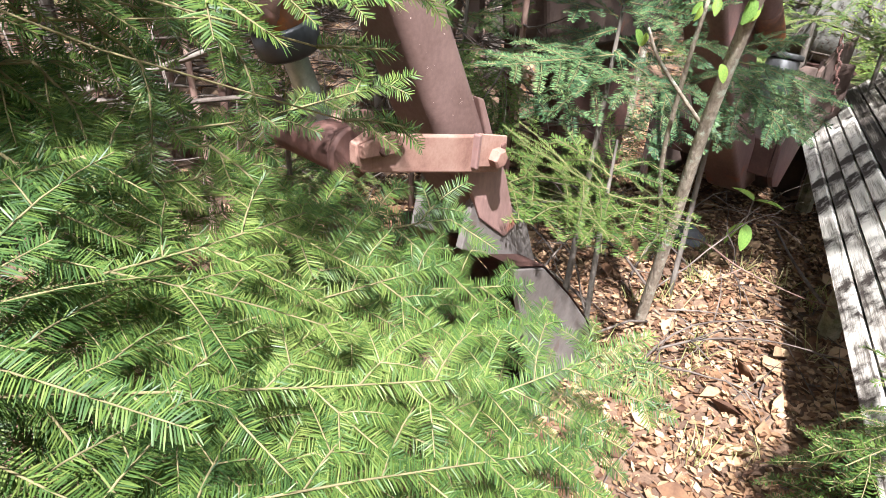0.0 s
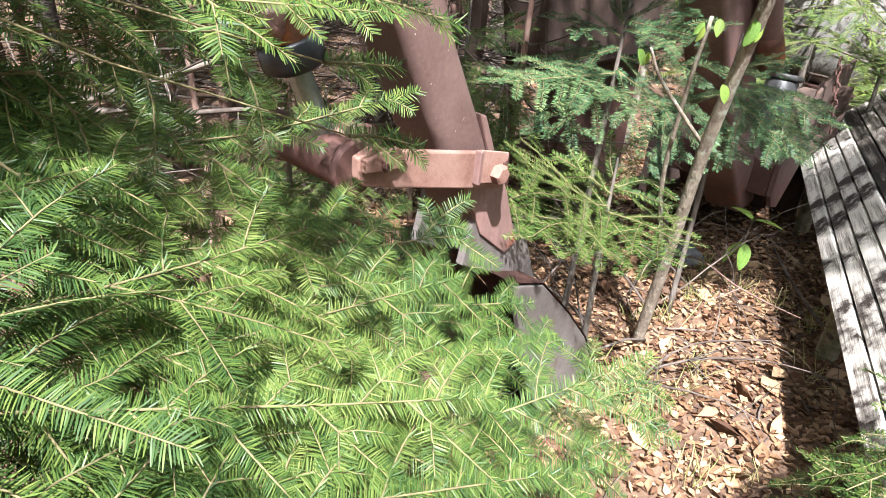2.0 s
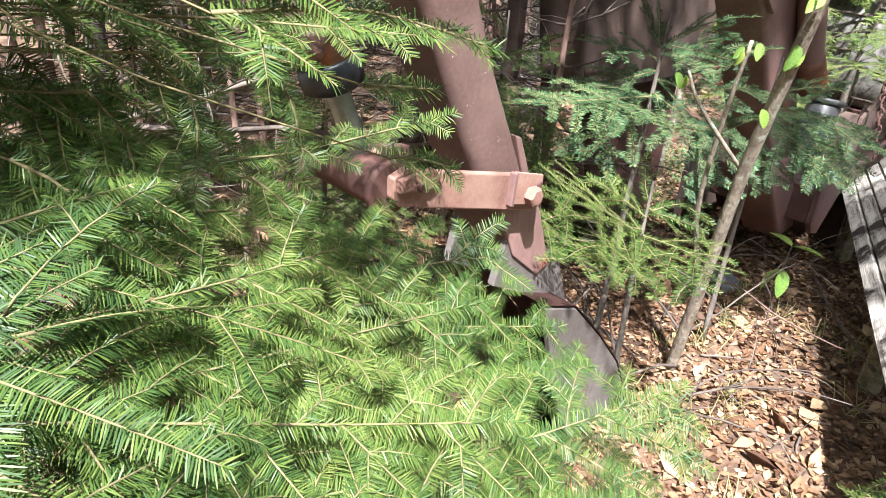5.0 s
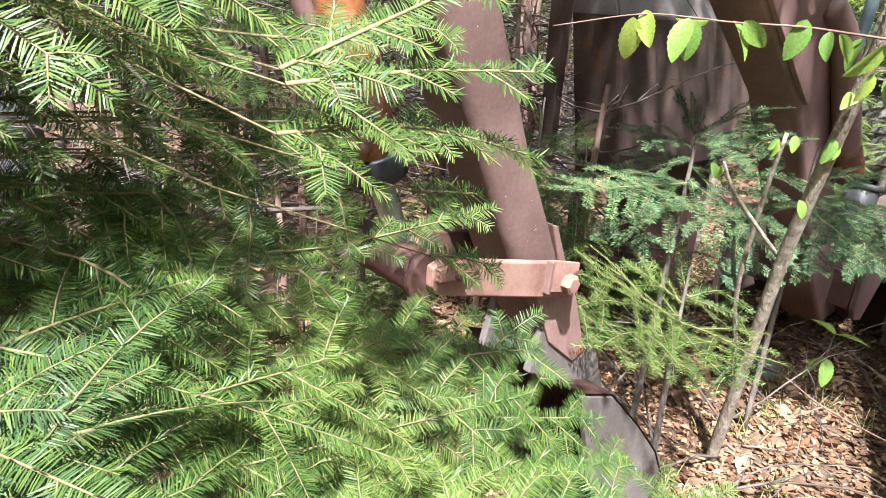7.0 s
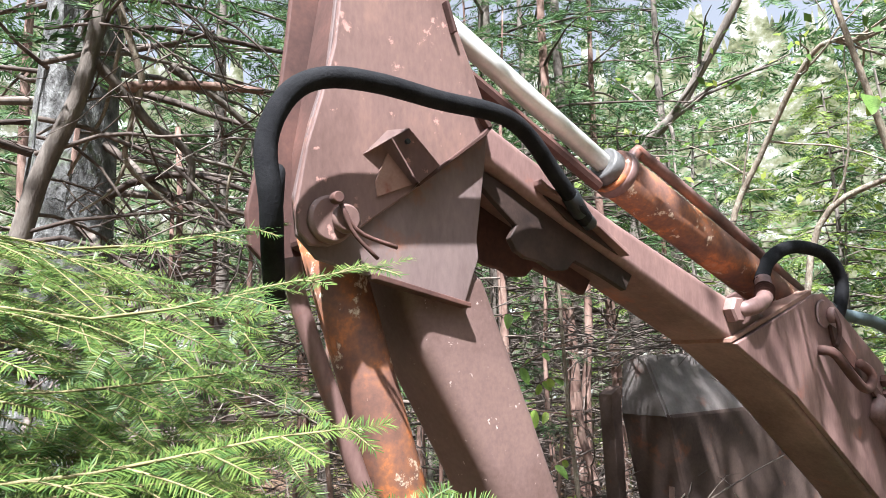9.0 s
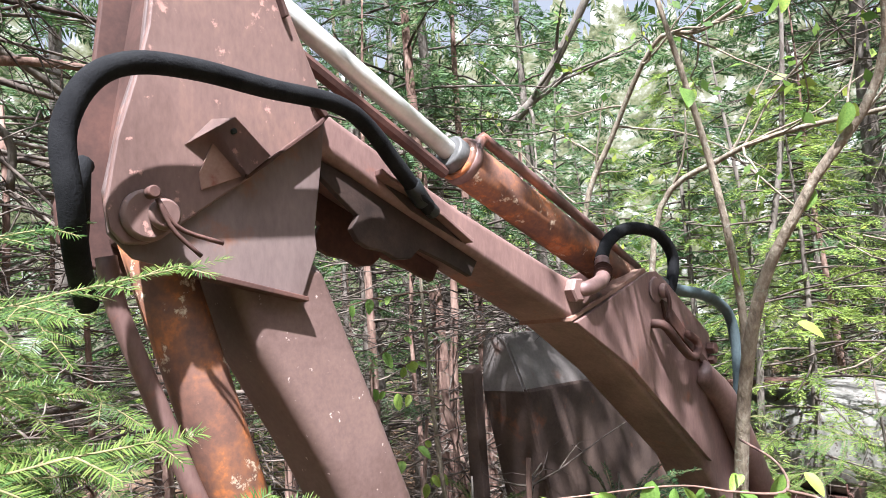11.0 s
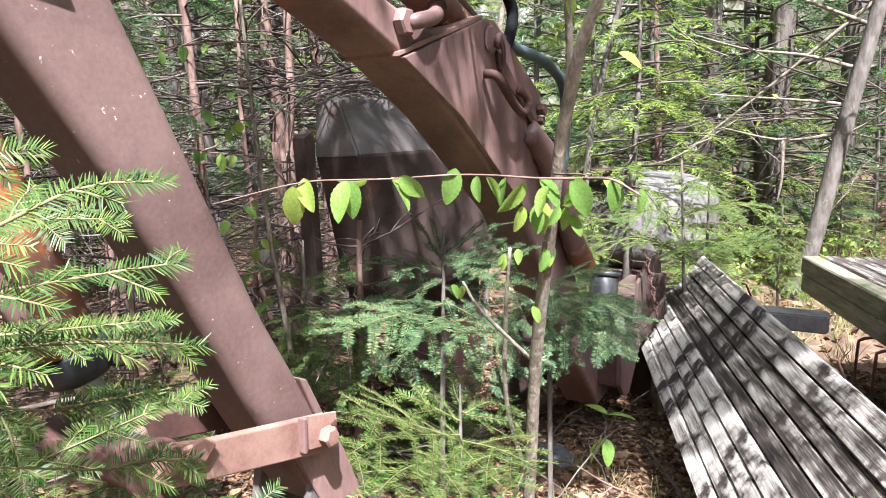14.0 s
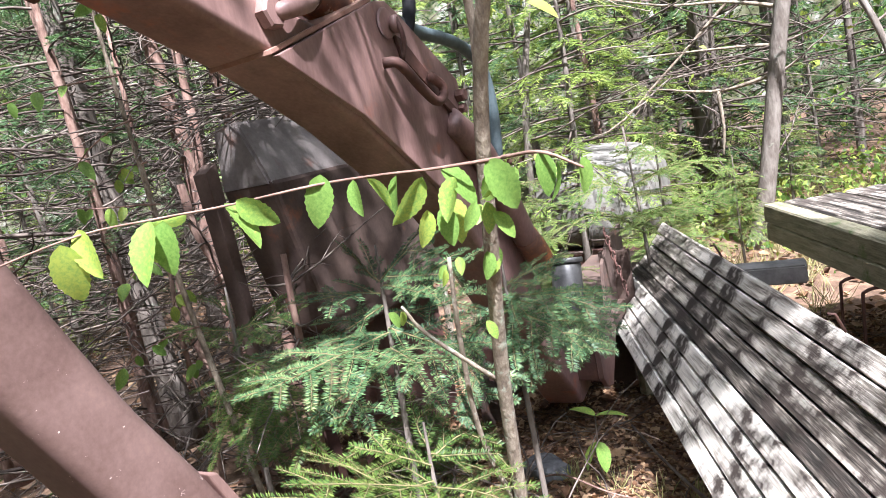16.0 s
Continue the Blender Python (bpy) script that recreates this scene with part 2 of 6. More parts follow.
def prism(outline, x0, x1, bevel=0.0, seg=2):
    """A plate or beam: an outline in the y-z plane, drawn out from x0 to x1."""
    bm = bmesh.new()
    f = bm.faces.new([bm.verts.new((x0, y, z)) for y, z in outline])
    r = bmesh.ops.extrude_face_region(bm, geom=[f])
    for v in r["geom"]:
        if isinstance(v, bmesh.types.BMVert):
            v.co.x = x1
    bmesh.ops.recalc_face_normals(bm, faces=bm.faces)
    if bevel:
        bmesh.ops.bevel(bm, geom=list(bm.edges), offset=bevel, segments=seg, affect="EDGES", profile=0.5, clamp_overlap=True)
    return bm


def box(a, b, bevel=0.004, seg=1):
    bm = bmesh.new()
    bmesh.ops.create_cube(bm, size=1)
    for v in bm.verts:
        for i in range(3):
            v.co[i] = a[i] if v.co[i] < 0 else b[i]
    if bevel:
        bmesh.ops.bevel(bm, geom=list(bm.edges), offset=bevel, segments=seg, affect="EDGES", clamp_overlap=True)
    return bm


def tube_arrays(points, radii, sides=8, close=True):
    p = np.array(points, float)
    r = np.full(len(p), radii, float) if np.isscalar(radii) else np.array(radii, float)
    t = np.gradient(p, axis=0)
    t /= np.linalg.norm(t, axis=1)[:, None] + 1e-9
    ref = np.array((0.0, 0, 1)) if abs(t[0][2]) < 0.9 else np.array((1.0, 0, 0))
    u = np.cross(t[0], ref)
    us = []
    for k in range(len(p)):
        u = u - t[k] * (u @ t[k])
        u /= np.linalg.norm(u) + 1e-9
        us.append(u)
    us = np.array(us)
    vs = np.cross(t, us)
    a = np.arange(sides) * 2 * np.pi / sides
    ring = p[:, None] + r[:, None, None] * (np.cos(a)[None, :, None] * us[:, None] + np.sin(a)[None, :, None] * vs[:, None])
    verts = ring.reshape(-1, 3)
    faces = []
    for k in range(len(p) - 1):
        for j in range(sides):
            q = (j + 1) % sides
            faces.append((k * sides + j, k * sides + q, (k + 1) * sides + q, (k + 1) * sides + j))
    if close:
        faces.append(tuple(range(sides - 1, -1, -1)))
        faces.append(tuple(range((len(p) - 1) * sides, len(p) * sides)))
    return verts, faces


def smooth_line(points, n):
    """A Catmull-Rom line through the points."""
    p = np.array(points, float)
    p = np.vstack([2 * p[0] - p[1], p, 2 * p[-1] - p[-2]])
    out = []
    m = len(p) - 3
    for s in np.linspace(0, m - 1e-6, n):
        i = int(s)
        f = s - i
        a, b, c, d = p[i:i + 4]
        out.append(0.5 * (2 * b + (c - a) * f + (2 * a - 5 * b + 4 * c - d) * f * f + (3 * b - a - 3 * c + d) * f ** 3))
    return np.array(out)


def pydata(name, verts, faces):
    me = bpy.data.meshes.new(name)
    me.from_pydata([tuple(v) for v in verts], [], faces)
    me.update()
    return me


def tube(name, points, radii, mat, parent=None, label="", sides=12, n=0):
    pts = smooth_line(points, n) if n else points
    if n and not np.isscalar(radii):
        radii = np.interp(np.linspace(0, 1, n), np.linspace(0, 1, len(radii)), radii)
    return part(name, pydata(name, *tube_arrays(pts, radii, sides)), mat, parent, label, True)


def rod(name, a, b, r, mat, parent=None, label="", sides=20, bevel=True):
    """A turned cylinder between two points with chamfered ends."""
    a, b = np.array(a, float), np.array(b, float)
    d = (b - a) / np.linalg.norm(b - a)
    c = min(0.006, r * 0.2) if bevel else 1e-4
    ob = part(name, pydata(name, *tube_arrays([a, a + d * c, b - d * c, b], [r - c, r, r, r - c], sides)), mat, parent, label)
    me = ob.data
    me.polygons.foreach_set("use_smooth", [len(q.vertices) == 4 and sides > 8 for q in me.polygons])
    return ob


class Heap:
    """Gathers many small pieces into one mesh."""

    def __init__(self):
        self.v, self.f, self.n = [], [], 0

    def add(self, verts, faces):
        """faces: an array of quads or triangles."""
        self.v.append(np.asarray(verts, float))
        self.f.append(np.asarray(faces) + self.n)
        self.n += len(verts)

    def tube(self, points, radii, sides=5):
        v, f = tube_arrays(points, radii, sides, False)
        self.add(v, np.array(f))

    def mesh(self, name):
        v = np.vstack(self.v)
        me = bpy.data.meshes.new(name)
        tot = sum(a.size for a in self.f)
        cnt = sum(len(a) for a in self.f)
        me.vertices.add(len(v))
        me.vertices.foreach_set("co", v.astype(np.float32).ravel())
        me.loops.add(tot)
        me.loops.foreach_set("vertex_index", np.concatenate([a.ravel() for a in self.f]).astype(np.int32))
        me.polygons.add(cnt)
        sizes = np.concatenate([np.full(len(a), a.shape[1]) for a in self.f])
        me.polygons.foreach_set("loop_start", np.concatenate([[0], np.cumsum(sizes)[:-1]]).astype(np.int32))
        me.update(calc_edges=True)
        me.validate()
        return me


def unit(a):
    a = np.asarray(a, float)
    return a / (np.linalg.norm(a, axis=-1, keepdims=True) + 1e-12)


def needles(heap, base, way, side, length, width, bend, plain=False):
    """Many needles at once: two quads each, tapered and bent, or one quad for those far off."""
    n = len(base)
    if plain:
        length, width = np.asarray(length)[:, None], np.asarray(width)[:, None]
        mid = base + way * length * 0.5 + np.cross(side, way) * length * bend * 0.3
        v = np.stack([base, mid - side * width * 0.5, base + way * length, mid + side * width * 0.5], 1).reshape(-1, 3)
        heap.add(v, np.arange(n)[:, None] * 4 + np.array([0, 1, 2, 3]))
        return
    length, width = np.asarray(length)[:, None], np.asarray(width)[:, None]
    up = np.cross(side, way)
    mid = base + way * length * 0.55 + up * length * bend * 0.35
    tip = base + way * length + up * length * bend
    v = np.stack([base - side * width * 0.35, base + side * width * 0.35, mid - side * width * 0.5, mid + side * width * 0.5,
                  tip - side * width * 0.18, tip + side * width * 0.18], 1).reshape(-1, 3)
    i = np.arange(n)[:, None] * 6
    heap.add(v, np.vstack([i + np.array([0, 1, 3, 2]), i + np.array([2, 3, 5, 4])]))


def fir_axis(heap, wood, pts, normal, rng, nlen, gap, width, r, plain=False):
    """Needles in two flat ranks, and some above, along one twig."""
    seg = np.diff(pts, axis=0)
    cum = np.concatenate([[0], np.cumsum(np.linalg.norm(seg, axis=1))])
    total = cum[-1]
    k = max(4, int(total / gap))
    s = (np.arange(k) + rng.random(k) * 0.5) / k * total
    base = np.stack([np.interp(s, cum, pts[:, i]) for i in range(3)], 1)
    ax = unit(np.stack([np.interp(s, (cum[1:] + cum[:-1]) / 2, unit(seg)[:, i]) for i in range(3)], 1))
    nrm = unit(normal - ax * (ax @ normal)[:, None])
    out = np.cross(ax, nrm)
    for sgn in (1, -1):
        lift = rng.normal(0.10, 0.09, k)
        ang = radians(71) + rng.normal(0, 0.07, k)
        tipf = np.clip((total - s) / 0.03, 0, 1)
        ang = ang * (0.55 + 0.45 * tipf)
        way = unit(ax * np.cos(ang)[:, None] + out * (sgn * np.sin(ang))[:, None] + nrm * lift[:, None])
        side = unit(np.cross(way, nrm) + nrm * rng.normal(0, 0.25, k)[:, None])
        ln = nlen * (0.75 + 0.4 * rng.random(k)) * (0.6 + 0.4 * np.clip((total - s) / 0.02, 0, 1))
        needles(heap, base, way, side, ln, width * (0.85 + 0.3 * rng.random(k)), -0.12, plain)
    j = rng.random(k) < 0.16
    if j.any():
        m = j.sum()
        way = unit(ax[j] * 0.75 + nrm[j] * 0.55 + out[j] * rng.normal(0, 0.4, m)[:, None])
        needles(heap, base[j], way, unit(np.cross(way, nrm[j])), nlen * (0.6 + 0.3 * rng.random(m)), np.full(m, width), 0.1, plain)
    wood.tube(pts[:: max(1, len(pts) // 5)] if len(pts) > 6 else pts, np.linspace(r, r * 0.5, len(pts[:: max(1, len(pts) // 5)] if len(pts) > 6 else pts)), 4)


def fir_branch(heap, wood, points, rng, nlen=0.022, gap=0.0046, width=0.0026, spread=0.45, step=0.075, normal=(0.40, -0.30, 0.87), r=0.003, droop=0.22, sub=True, first=0.0, inner=0.06, plain=False, twigs=0.8):
    """A flat spray: a main axis with side twigs, and twigs on those."""
    pts = smooth_line(points, 14)
    cum = np.concatenate([[0], np.cumsum(np.linalg.norm(np.diff(pts, axis=0), axis=1))])
    total = cum[-1]
    nrm0 = unit(np.array(normal) + rng.normal(0, 0.12, 3))
    fir_axis(heap, wood, pts, nrm0, rng, nlen, gap, width, r, plain)
    s, sgn = total * first + 0.02, 1
    while s < total - 0.015:
        b = np.array([np.interp(s, cum, pts[:, i]) for i in range(3)])
        ax = unit(np.array([np.interp(min(s + 0.02, total), cum, pts[:, i]) for i in range(3)]) - b + 1e-9)
        nrm = unit(nrm0 - ax * (ax @ nrm0))
        out = np.cross(ax, nrm) * sgn
        left = total - s
        ln = min(spread * left + inner, 0.27) * rng.uniform(0.75, 1.15)
        ang = radians(rng.uniform(42, 62))
        d = unit(ax * math.cos(ang) + out * math.sin(ang) + nrm * rng.normal(0, 0.12))
        tt = np.linspace(0, 1, 6)[:, None]
        tw = b + d * ln * tt + (ax * 0.18 - np.array((0, 0, droop))) * ln * tt ** 2
        fir_axis(heap, wood, tw, unit(nrm + rng.normal(0, 0.1, 3)), rng, nlen * 0.95, gap, width, r * 0.6, plain)
        if sub and ln > 0.09:
            for f in np.arange(0.28, 0.85, 0.075 / ln):
                for sg in (1, -1):
                    if rng.random() < twigs:
                        bb = b + d * ln * f + (ax * 0.18 - np.array((0, 0, droop))) * ln * f * f
                        o2 = np.cross(d, nrm) * sg
                        l2 = ln * (1 - f) * rng.uniform(0.4, 0.65) + 0.015
                        d2 = unit(d * 0.62 + o2 * 0.75 + nrm * rng.normal(0, 0.1))
                        t2 = bb + d2 * l2 * np.linspace(0, 1, 4)[:, None] - np.array((0, 0, droop)) * l2 * np.linspace(0, 1, 4)[:, None] ** 2
                        fir_axis(heap, wood, t2, unit(nrm + rng.normal(0, 0.1, 3)), rng, nlen * 0.9, gap, width, r * 0.45, plain)
        sgn = -sgn
        s += step * rng.uniform(0.35, 0.75)


def limb_line(p, d, ln, rng, n=7, sag=0.1, wob=0.05):
    q = [np.array(p, float)]
    d = unit(np.array(d, float))
    for k in range(n - 1):
        d = unit(d + rng.normal(0, wob, 3) + np.array((0, 0, -sag / n)))
        q.append(q[-1] + d * ln / (n - 1))
    return np.array(q)


# ---- ground ----
def ground_height(x, y):
    near = 1.0 / (1.0 + ((x + 1) ** 2 + (y - 3) ** 2) / 60.0)
    return 0.05 * noise.noise((x * 0.9, y * 0.9, 0.3)) * 1.0 + 0.35 * (1 - near) * noise.noise((x * 0.13, y * 0.13, 2.0)) - 0.02


def build_ground():
    g = np.concatenate([-np.geomspace(300, 6.2, 24), np.linspace(-6, 9, 121), np.geomspace(9.2, 300, 24)])
    n = len(g)
    xs, ys = g - 2.5, g + 2.0
    verts = [(x, y, ground_height(x, y)) for y in ys for x in xs]
    faces = [(j * n + i, j * n + i + 1, (j + 1) * n + i + 1, (j + 1) * n + i) for j in range(n - 1) for i in range(n - 1)]
    ob = part("ground", pydata("ground", verts, faces), SOIL, smooth=True)
    return tagged(ob, "forest floor of dark soil and fallen needles", "ground", kind="structure")


build_ground()

# ---- excavator ----
excavator = thing("excavator", "abandoned rusty brown excavator arm overgrown by young firs", "excavator")
XF, XB = -1.60, -1.80          # near and far faces of boom and stick
XC = -1.70

# stick: box beam with rounded edges, and the wide head plates at its top
stick = part("stick", prism([(1.24, 2.10), (1.30, 1.93), (1.45, 1.68), (1.60, 1.40), (1.74, 1.11), (1.84, 0.92), (1.95, 0.76), (2.06, 0.78), (1.96, 1.01), (1.79, 1.33), (1.60, 1.78), (1.46, 2.10)],
                                XB + 0.02, XF, 0.034, 5), RUST_SPECK, excavator, "dented rusty brown box beam with worn specks", True)
HEAD = [(1.12, 2.86), (1.30, 2.86), (1.335, 2.73), (1.39, 2.61), (1.45, 2.48), (1.472, 2.40), (1.462, 2.32), (1.436, 2.16), (1.440, 2.12), (1.400, 2.020), (1.18, 2.065), (1.07, 2.09), (1.03, 2.13), (1.022, 2.20), (1.05, 2.34), (1.085, 2.46), (1.10, 2.60)]
UPPER = [(1.122, 2.855), (1.298, 2.855), (1.335, 2.728), (1.388, 2.608), (1.448, 2.478), (1.466, 2.405), (1.444, 2.377), (1.280, 2.249), (1.178, 2.174), (1.110, 2.122), (1.083, 2.112), (1.049, 2.112), (1.028, 2.135), (1.020, 2.175), (1.038, 2.290), (1.068, 2.398), (1.092, 2.50), (1.102, 2.60)]
part("head_plate", prism(HEAD, XF - 0.004, XF + 0.008, 0.003), GREYRUST, stick, "grey-brown weathered lower side plate")
part("head_plate", prism(UPPER, XF + 0.0085, XF + 0.022, 0.004), RUST_HEAD, stick, "rust-stained side plate with flaking paint")
# far plate and core in darker rust, with the recess's shade in the colour
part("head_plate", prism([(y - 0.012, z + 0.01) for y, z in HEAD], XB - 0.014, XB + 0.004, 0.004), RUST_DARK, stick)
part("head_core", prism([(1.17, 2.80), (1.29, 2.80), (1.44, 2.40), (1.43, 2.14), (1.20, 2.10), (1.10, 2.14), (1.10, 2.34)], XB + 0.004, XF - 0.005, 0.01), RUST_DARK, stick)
part("weld_lip", prism([(1.272, 2.246), (1.444, 2.379), (1.466, 2.404), (1.458, 2.408), (1.438, 2.386), (1.270, 2.254)], XF + 0.022, XF + 0.036, 0.002), RUST_DARK, stick, "ragged welded lip along the plate edge")
part("edge_tab", prism([(1.415, 2.44), (1.428, 2.445), (1.462, 2.405), (1.452, 2.398)], XF + 0.0225, XF + 0.040, 0.002), RUST_DARK, stick)
part("upper_tab", prism([(1.342, 2.66), (1.350, 2.662), (1.372, 2.598), (1.364, 2.594)], XF + 0.0225, XF + 0.040, 0.002), RUST_DARK, stick)
part("edge_strip", prism([(1.176, 2.058), (1.400, 2.012), (1.400, 2.022), (1.176, 2.070)], XF - 0.002, XF + 0.030, 0.002), RUST_DARK, stick)
rod("pin_boss", (XF + 0.020, 1.084, 2.160), (XF + 0.040, 1.084, 2.160), 0.044, RUST_HEAD, stick, sides=28)
rod("pin_cap", (XF + 0.040, 1.105, 2.160), (XF + 0.058, 1.105, 2.160), 0.027, RUST_HEAD, stick, sides=24)
rod("cotter_eye", (XF + 0.055, 1.078, 2.192), (XF + 0.075, 1.078, 2.192), 0.011, RUST_DARK, stick, sides=12)
tube("cotter_leg", [(XF + 0.066, 1.085, 2.182), (XF + 0.068, 1.12, 2.135), (XF + 0.075, 1.195, 2.112)], 0.0042, RUST_DARK, stick, n=8, sides=6)
tube("cotter_leg", [(XF + 0.066, 1.085, 2.182), (XF + 0.068, 1.11, 2.132), (XF + 0.075, 1.155, 2.088)], 0.0042, RUST_DARK, stick, n=8, sides=6)


def bent_bracket():
    """A bent strap that stands out from the head: a front flange, and two ends folded back to the plate."""
    bm = bmesh.new()
    o, w = XF + 0.058, XF + 0.020
    q = [(o, 1.196, 2.325), (o + 0.004, 1.232, 2.349), (o, 1.306, 2.288), (o - 0.004, 1.258, 2.246), (w, 1.150, 2.292), (w, 1.205, 2.352), (w, 1.318, 2.300), (w, 1.262, 2.238)]
    v = [bm.verts.new(c) for c in q]
    for f in ((0, 1, 2, 3), (1, 0, 4, 5), (3, 2, 6, 7)):
        bm.faces.new([v[k] for k in f])
    bmesh.ops.solidify(bm, geom=list(bm.faces), thickness=0.005)
    return bm


part("patch_plate", prism([(1.205, 2.305), (1.178, 2.245), (1.182, 2.215), (1.262, 2.250)], XF + 0.0225, XF + 0.027, 0.001), RUST_LIGHT, stick)
bracket = part("bracket", bent_bracket(), RUST_HEAD, stick, "torn and bent angle bracket")
# black plug standing in for the dark inside of the bolt hole
rod("hole_plug", (XF + 0.052, 1.228, 2.322), (XF + 0.0655, 1.228, 2.322), 0.0055, BLACK, bracket, sides=10)
# lip and weld at the stick's lower end
part("lower_plate", prism([(1.84, 0.965), (1.99, 0.955), (2.02, 0.90), (2.09, 0.72), (2.04, 0.70), (1.92, 0.80)], XF - 0.002, XF + 0.012, 0.003), RUST, stick)
part("cover_strip", prism([(1.88, 1.145), (1.905, 1.135), (2.015, 0.90), (1.99, 0.88)], XF - 0.06, XF + 0.006, 0.004), RUST_HEAD, stick, "chipped and flaked edge strip")

# bucket linkage
link = part("link_bar", prism([(1.455, 1.135), (1.50, 1.150), (1.56, 1.130), (1.925, 1.045), (1.945, 1.03), (1.945, 0.955), (1.93, 0.945), (1.56, 1.045), (1.47, 1.07), (1.455, 1.09)], -1.575, -1.55, 0.004),
            RUST_LIGHT, excavator, "reddish rusty flat link bar with bolts")
part("pad", prism([(1.835, 1.075), (1.945, 1.045), (1.945, 0.962), (1.83, 0.99)], -1.55, -1.541, 0.002), RUST_LIGHT, link)
part("pad_edge", prism([(1.822, 1.075), (1.834, 1.075), (1.829, 0.985), (1.817, 0.99)], -1.553, -1.532, 0.003), RUST, link)
part("end_pad", prism([(1.46, 1.135), (1.55, 1.145), (1.58, 1.12), (1.55, 1.095), (1.46, 1.105)], -1.55, -1.535, 0.004), RUST_LIGHT, link)
rod("hex_bolt", (-1.552, 1.90, 1.00), (-1.515, 1.90, 1.00), 0.026, RUST_LIGHT, link, sides=6)
rod("bolt", (-1.552, 1.93, 1.022), (-1.535, 1.93, 1.022), 0.009, RUST_DARK, link, sides=10)
rod("bolt", (-1.545, 1.515, 1.112), (-1.523, 1.515, 1.112), 0.012, RUST_DARK, link, sides=6)
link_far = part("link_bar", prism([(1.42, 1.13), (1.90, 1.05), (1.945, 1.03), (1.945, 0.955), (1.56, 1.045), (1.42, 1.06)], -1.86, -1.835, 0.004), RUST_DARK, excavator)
rod("cross_pin", (-1.92, 1.475, 1.10), (-1.605, 1.475, 1.10), 0.052, RUST_DARK, excavator, "thick rusty cross pin", 24)
rod("collar", (-1.60, 1.475, 1.10), (-1.579, 1.475, 1.10), 0.062, RUST_DARK, excavator, sides=24)
rod("stick_pin", (-1.87, 1.90, 1.00), (-1.580, 1.90, 1.00), 0.035, RUST_DARK, excavator)

# bucket cylinder below the stick
A0, A1, A2 = (XC, 1.135, 2.17), (XC, 1.405, 1.335), (XC, 1.500, 1.085)
barrel = rod("bucket_cylinder", A0, A1, 0.058, ORANGE, excavator, "brown cylinder barrel with peeling orange paint", 28)
rod("gland", (XC, 1.397, 1.36), (XC, 1.416, 1.30), 0.066, BLACK, barrel, "black rubber-sealed gland", 28)
rod("piston_rod", (XC, 1.41, 1.32), A2, 0.026, ROD, barrel, "greenish weathered steel piston rod")
rod("rod_eye", (XC, 1.488, 1.14), (XC, 1.505, 1.08), 0.04, RUST_LIGHT, barrel)
tube("oil_pipe", [(-1.66, 1.05, 2.10), (-1.66, 1.068, 2.01), (-1.66, 1.135, 1.84), (-1.66, 1.203, 1.67), (-1.66, 1.305, 1.44), (-1.66, 1.35, 1.37)], 0.018, RUST, barrel, "thin rusty oil pipe", n=20)
rod("pipe_fitting", (-1.655, 1.335, 1.43), (-1.69, 1.36, 1.36), 0.03, RUST, barrel)

# boom
boom = part("boom", prism([(1.40, 2.46), (1.50, 2.425), (1.89, 2.255), (2.36, 2.085), (2.62, 2.02), (2.85, 2.04), (3.05, 2.02), (3.34, 1.80), (3.64, 1.26), (4.05, 0.64), (4.36, 0.22), (4.15, 0.20),
                           (3.80, 0.58), (3.45, 1.05), (3.20, 1.385), (2.69, 1.765), (2.40, 1.935), (1.98, 2.115), (1.78, 2.20), (1.62, 2.268), (1.50, 2.325), (1.40, 2.36)], XB, XF, 0.022, 4), RUST, excavator, "rusty brown cranked box boom", True)
for ob in (stick, boom):
    ob.modifiers.new("even_normals", "WEIGHTED_NORMAL").keep_sharp = True
GUS = [(2.37, 1.937), (2.865, 2.10), (2.93, 2.105), (2.99, 2.075), (3.34, 1.86), (3.345, 1.81), (3.26, 1.70), (3.25, 1.55), (3.30, 1.42), (3.235, 1.372), (3.20, 1.395), (2.69, 1.773)]
part("gusset", prism(GUS, XF + 0.001, XF + 0.020, 0.003), RUST, boom, "bolted side plate with bent hook and pin")
part("gusset", prism([(y, z + 0.05) for y, z in GUS], XB - 0.020, XB - 0.001, 0.003), RUST, boom)
part("cover_plate", prism([(2.36, 1.94), (2.865, 2.10), (2.865, 2.115), (2.36, 1.953)], XB + 0.01, XF + 0.012, 0.002), RUST_LIGHT, boom)
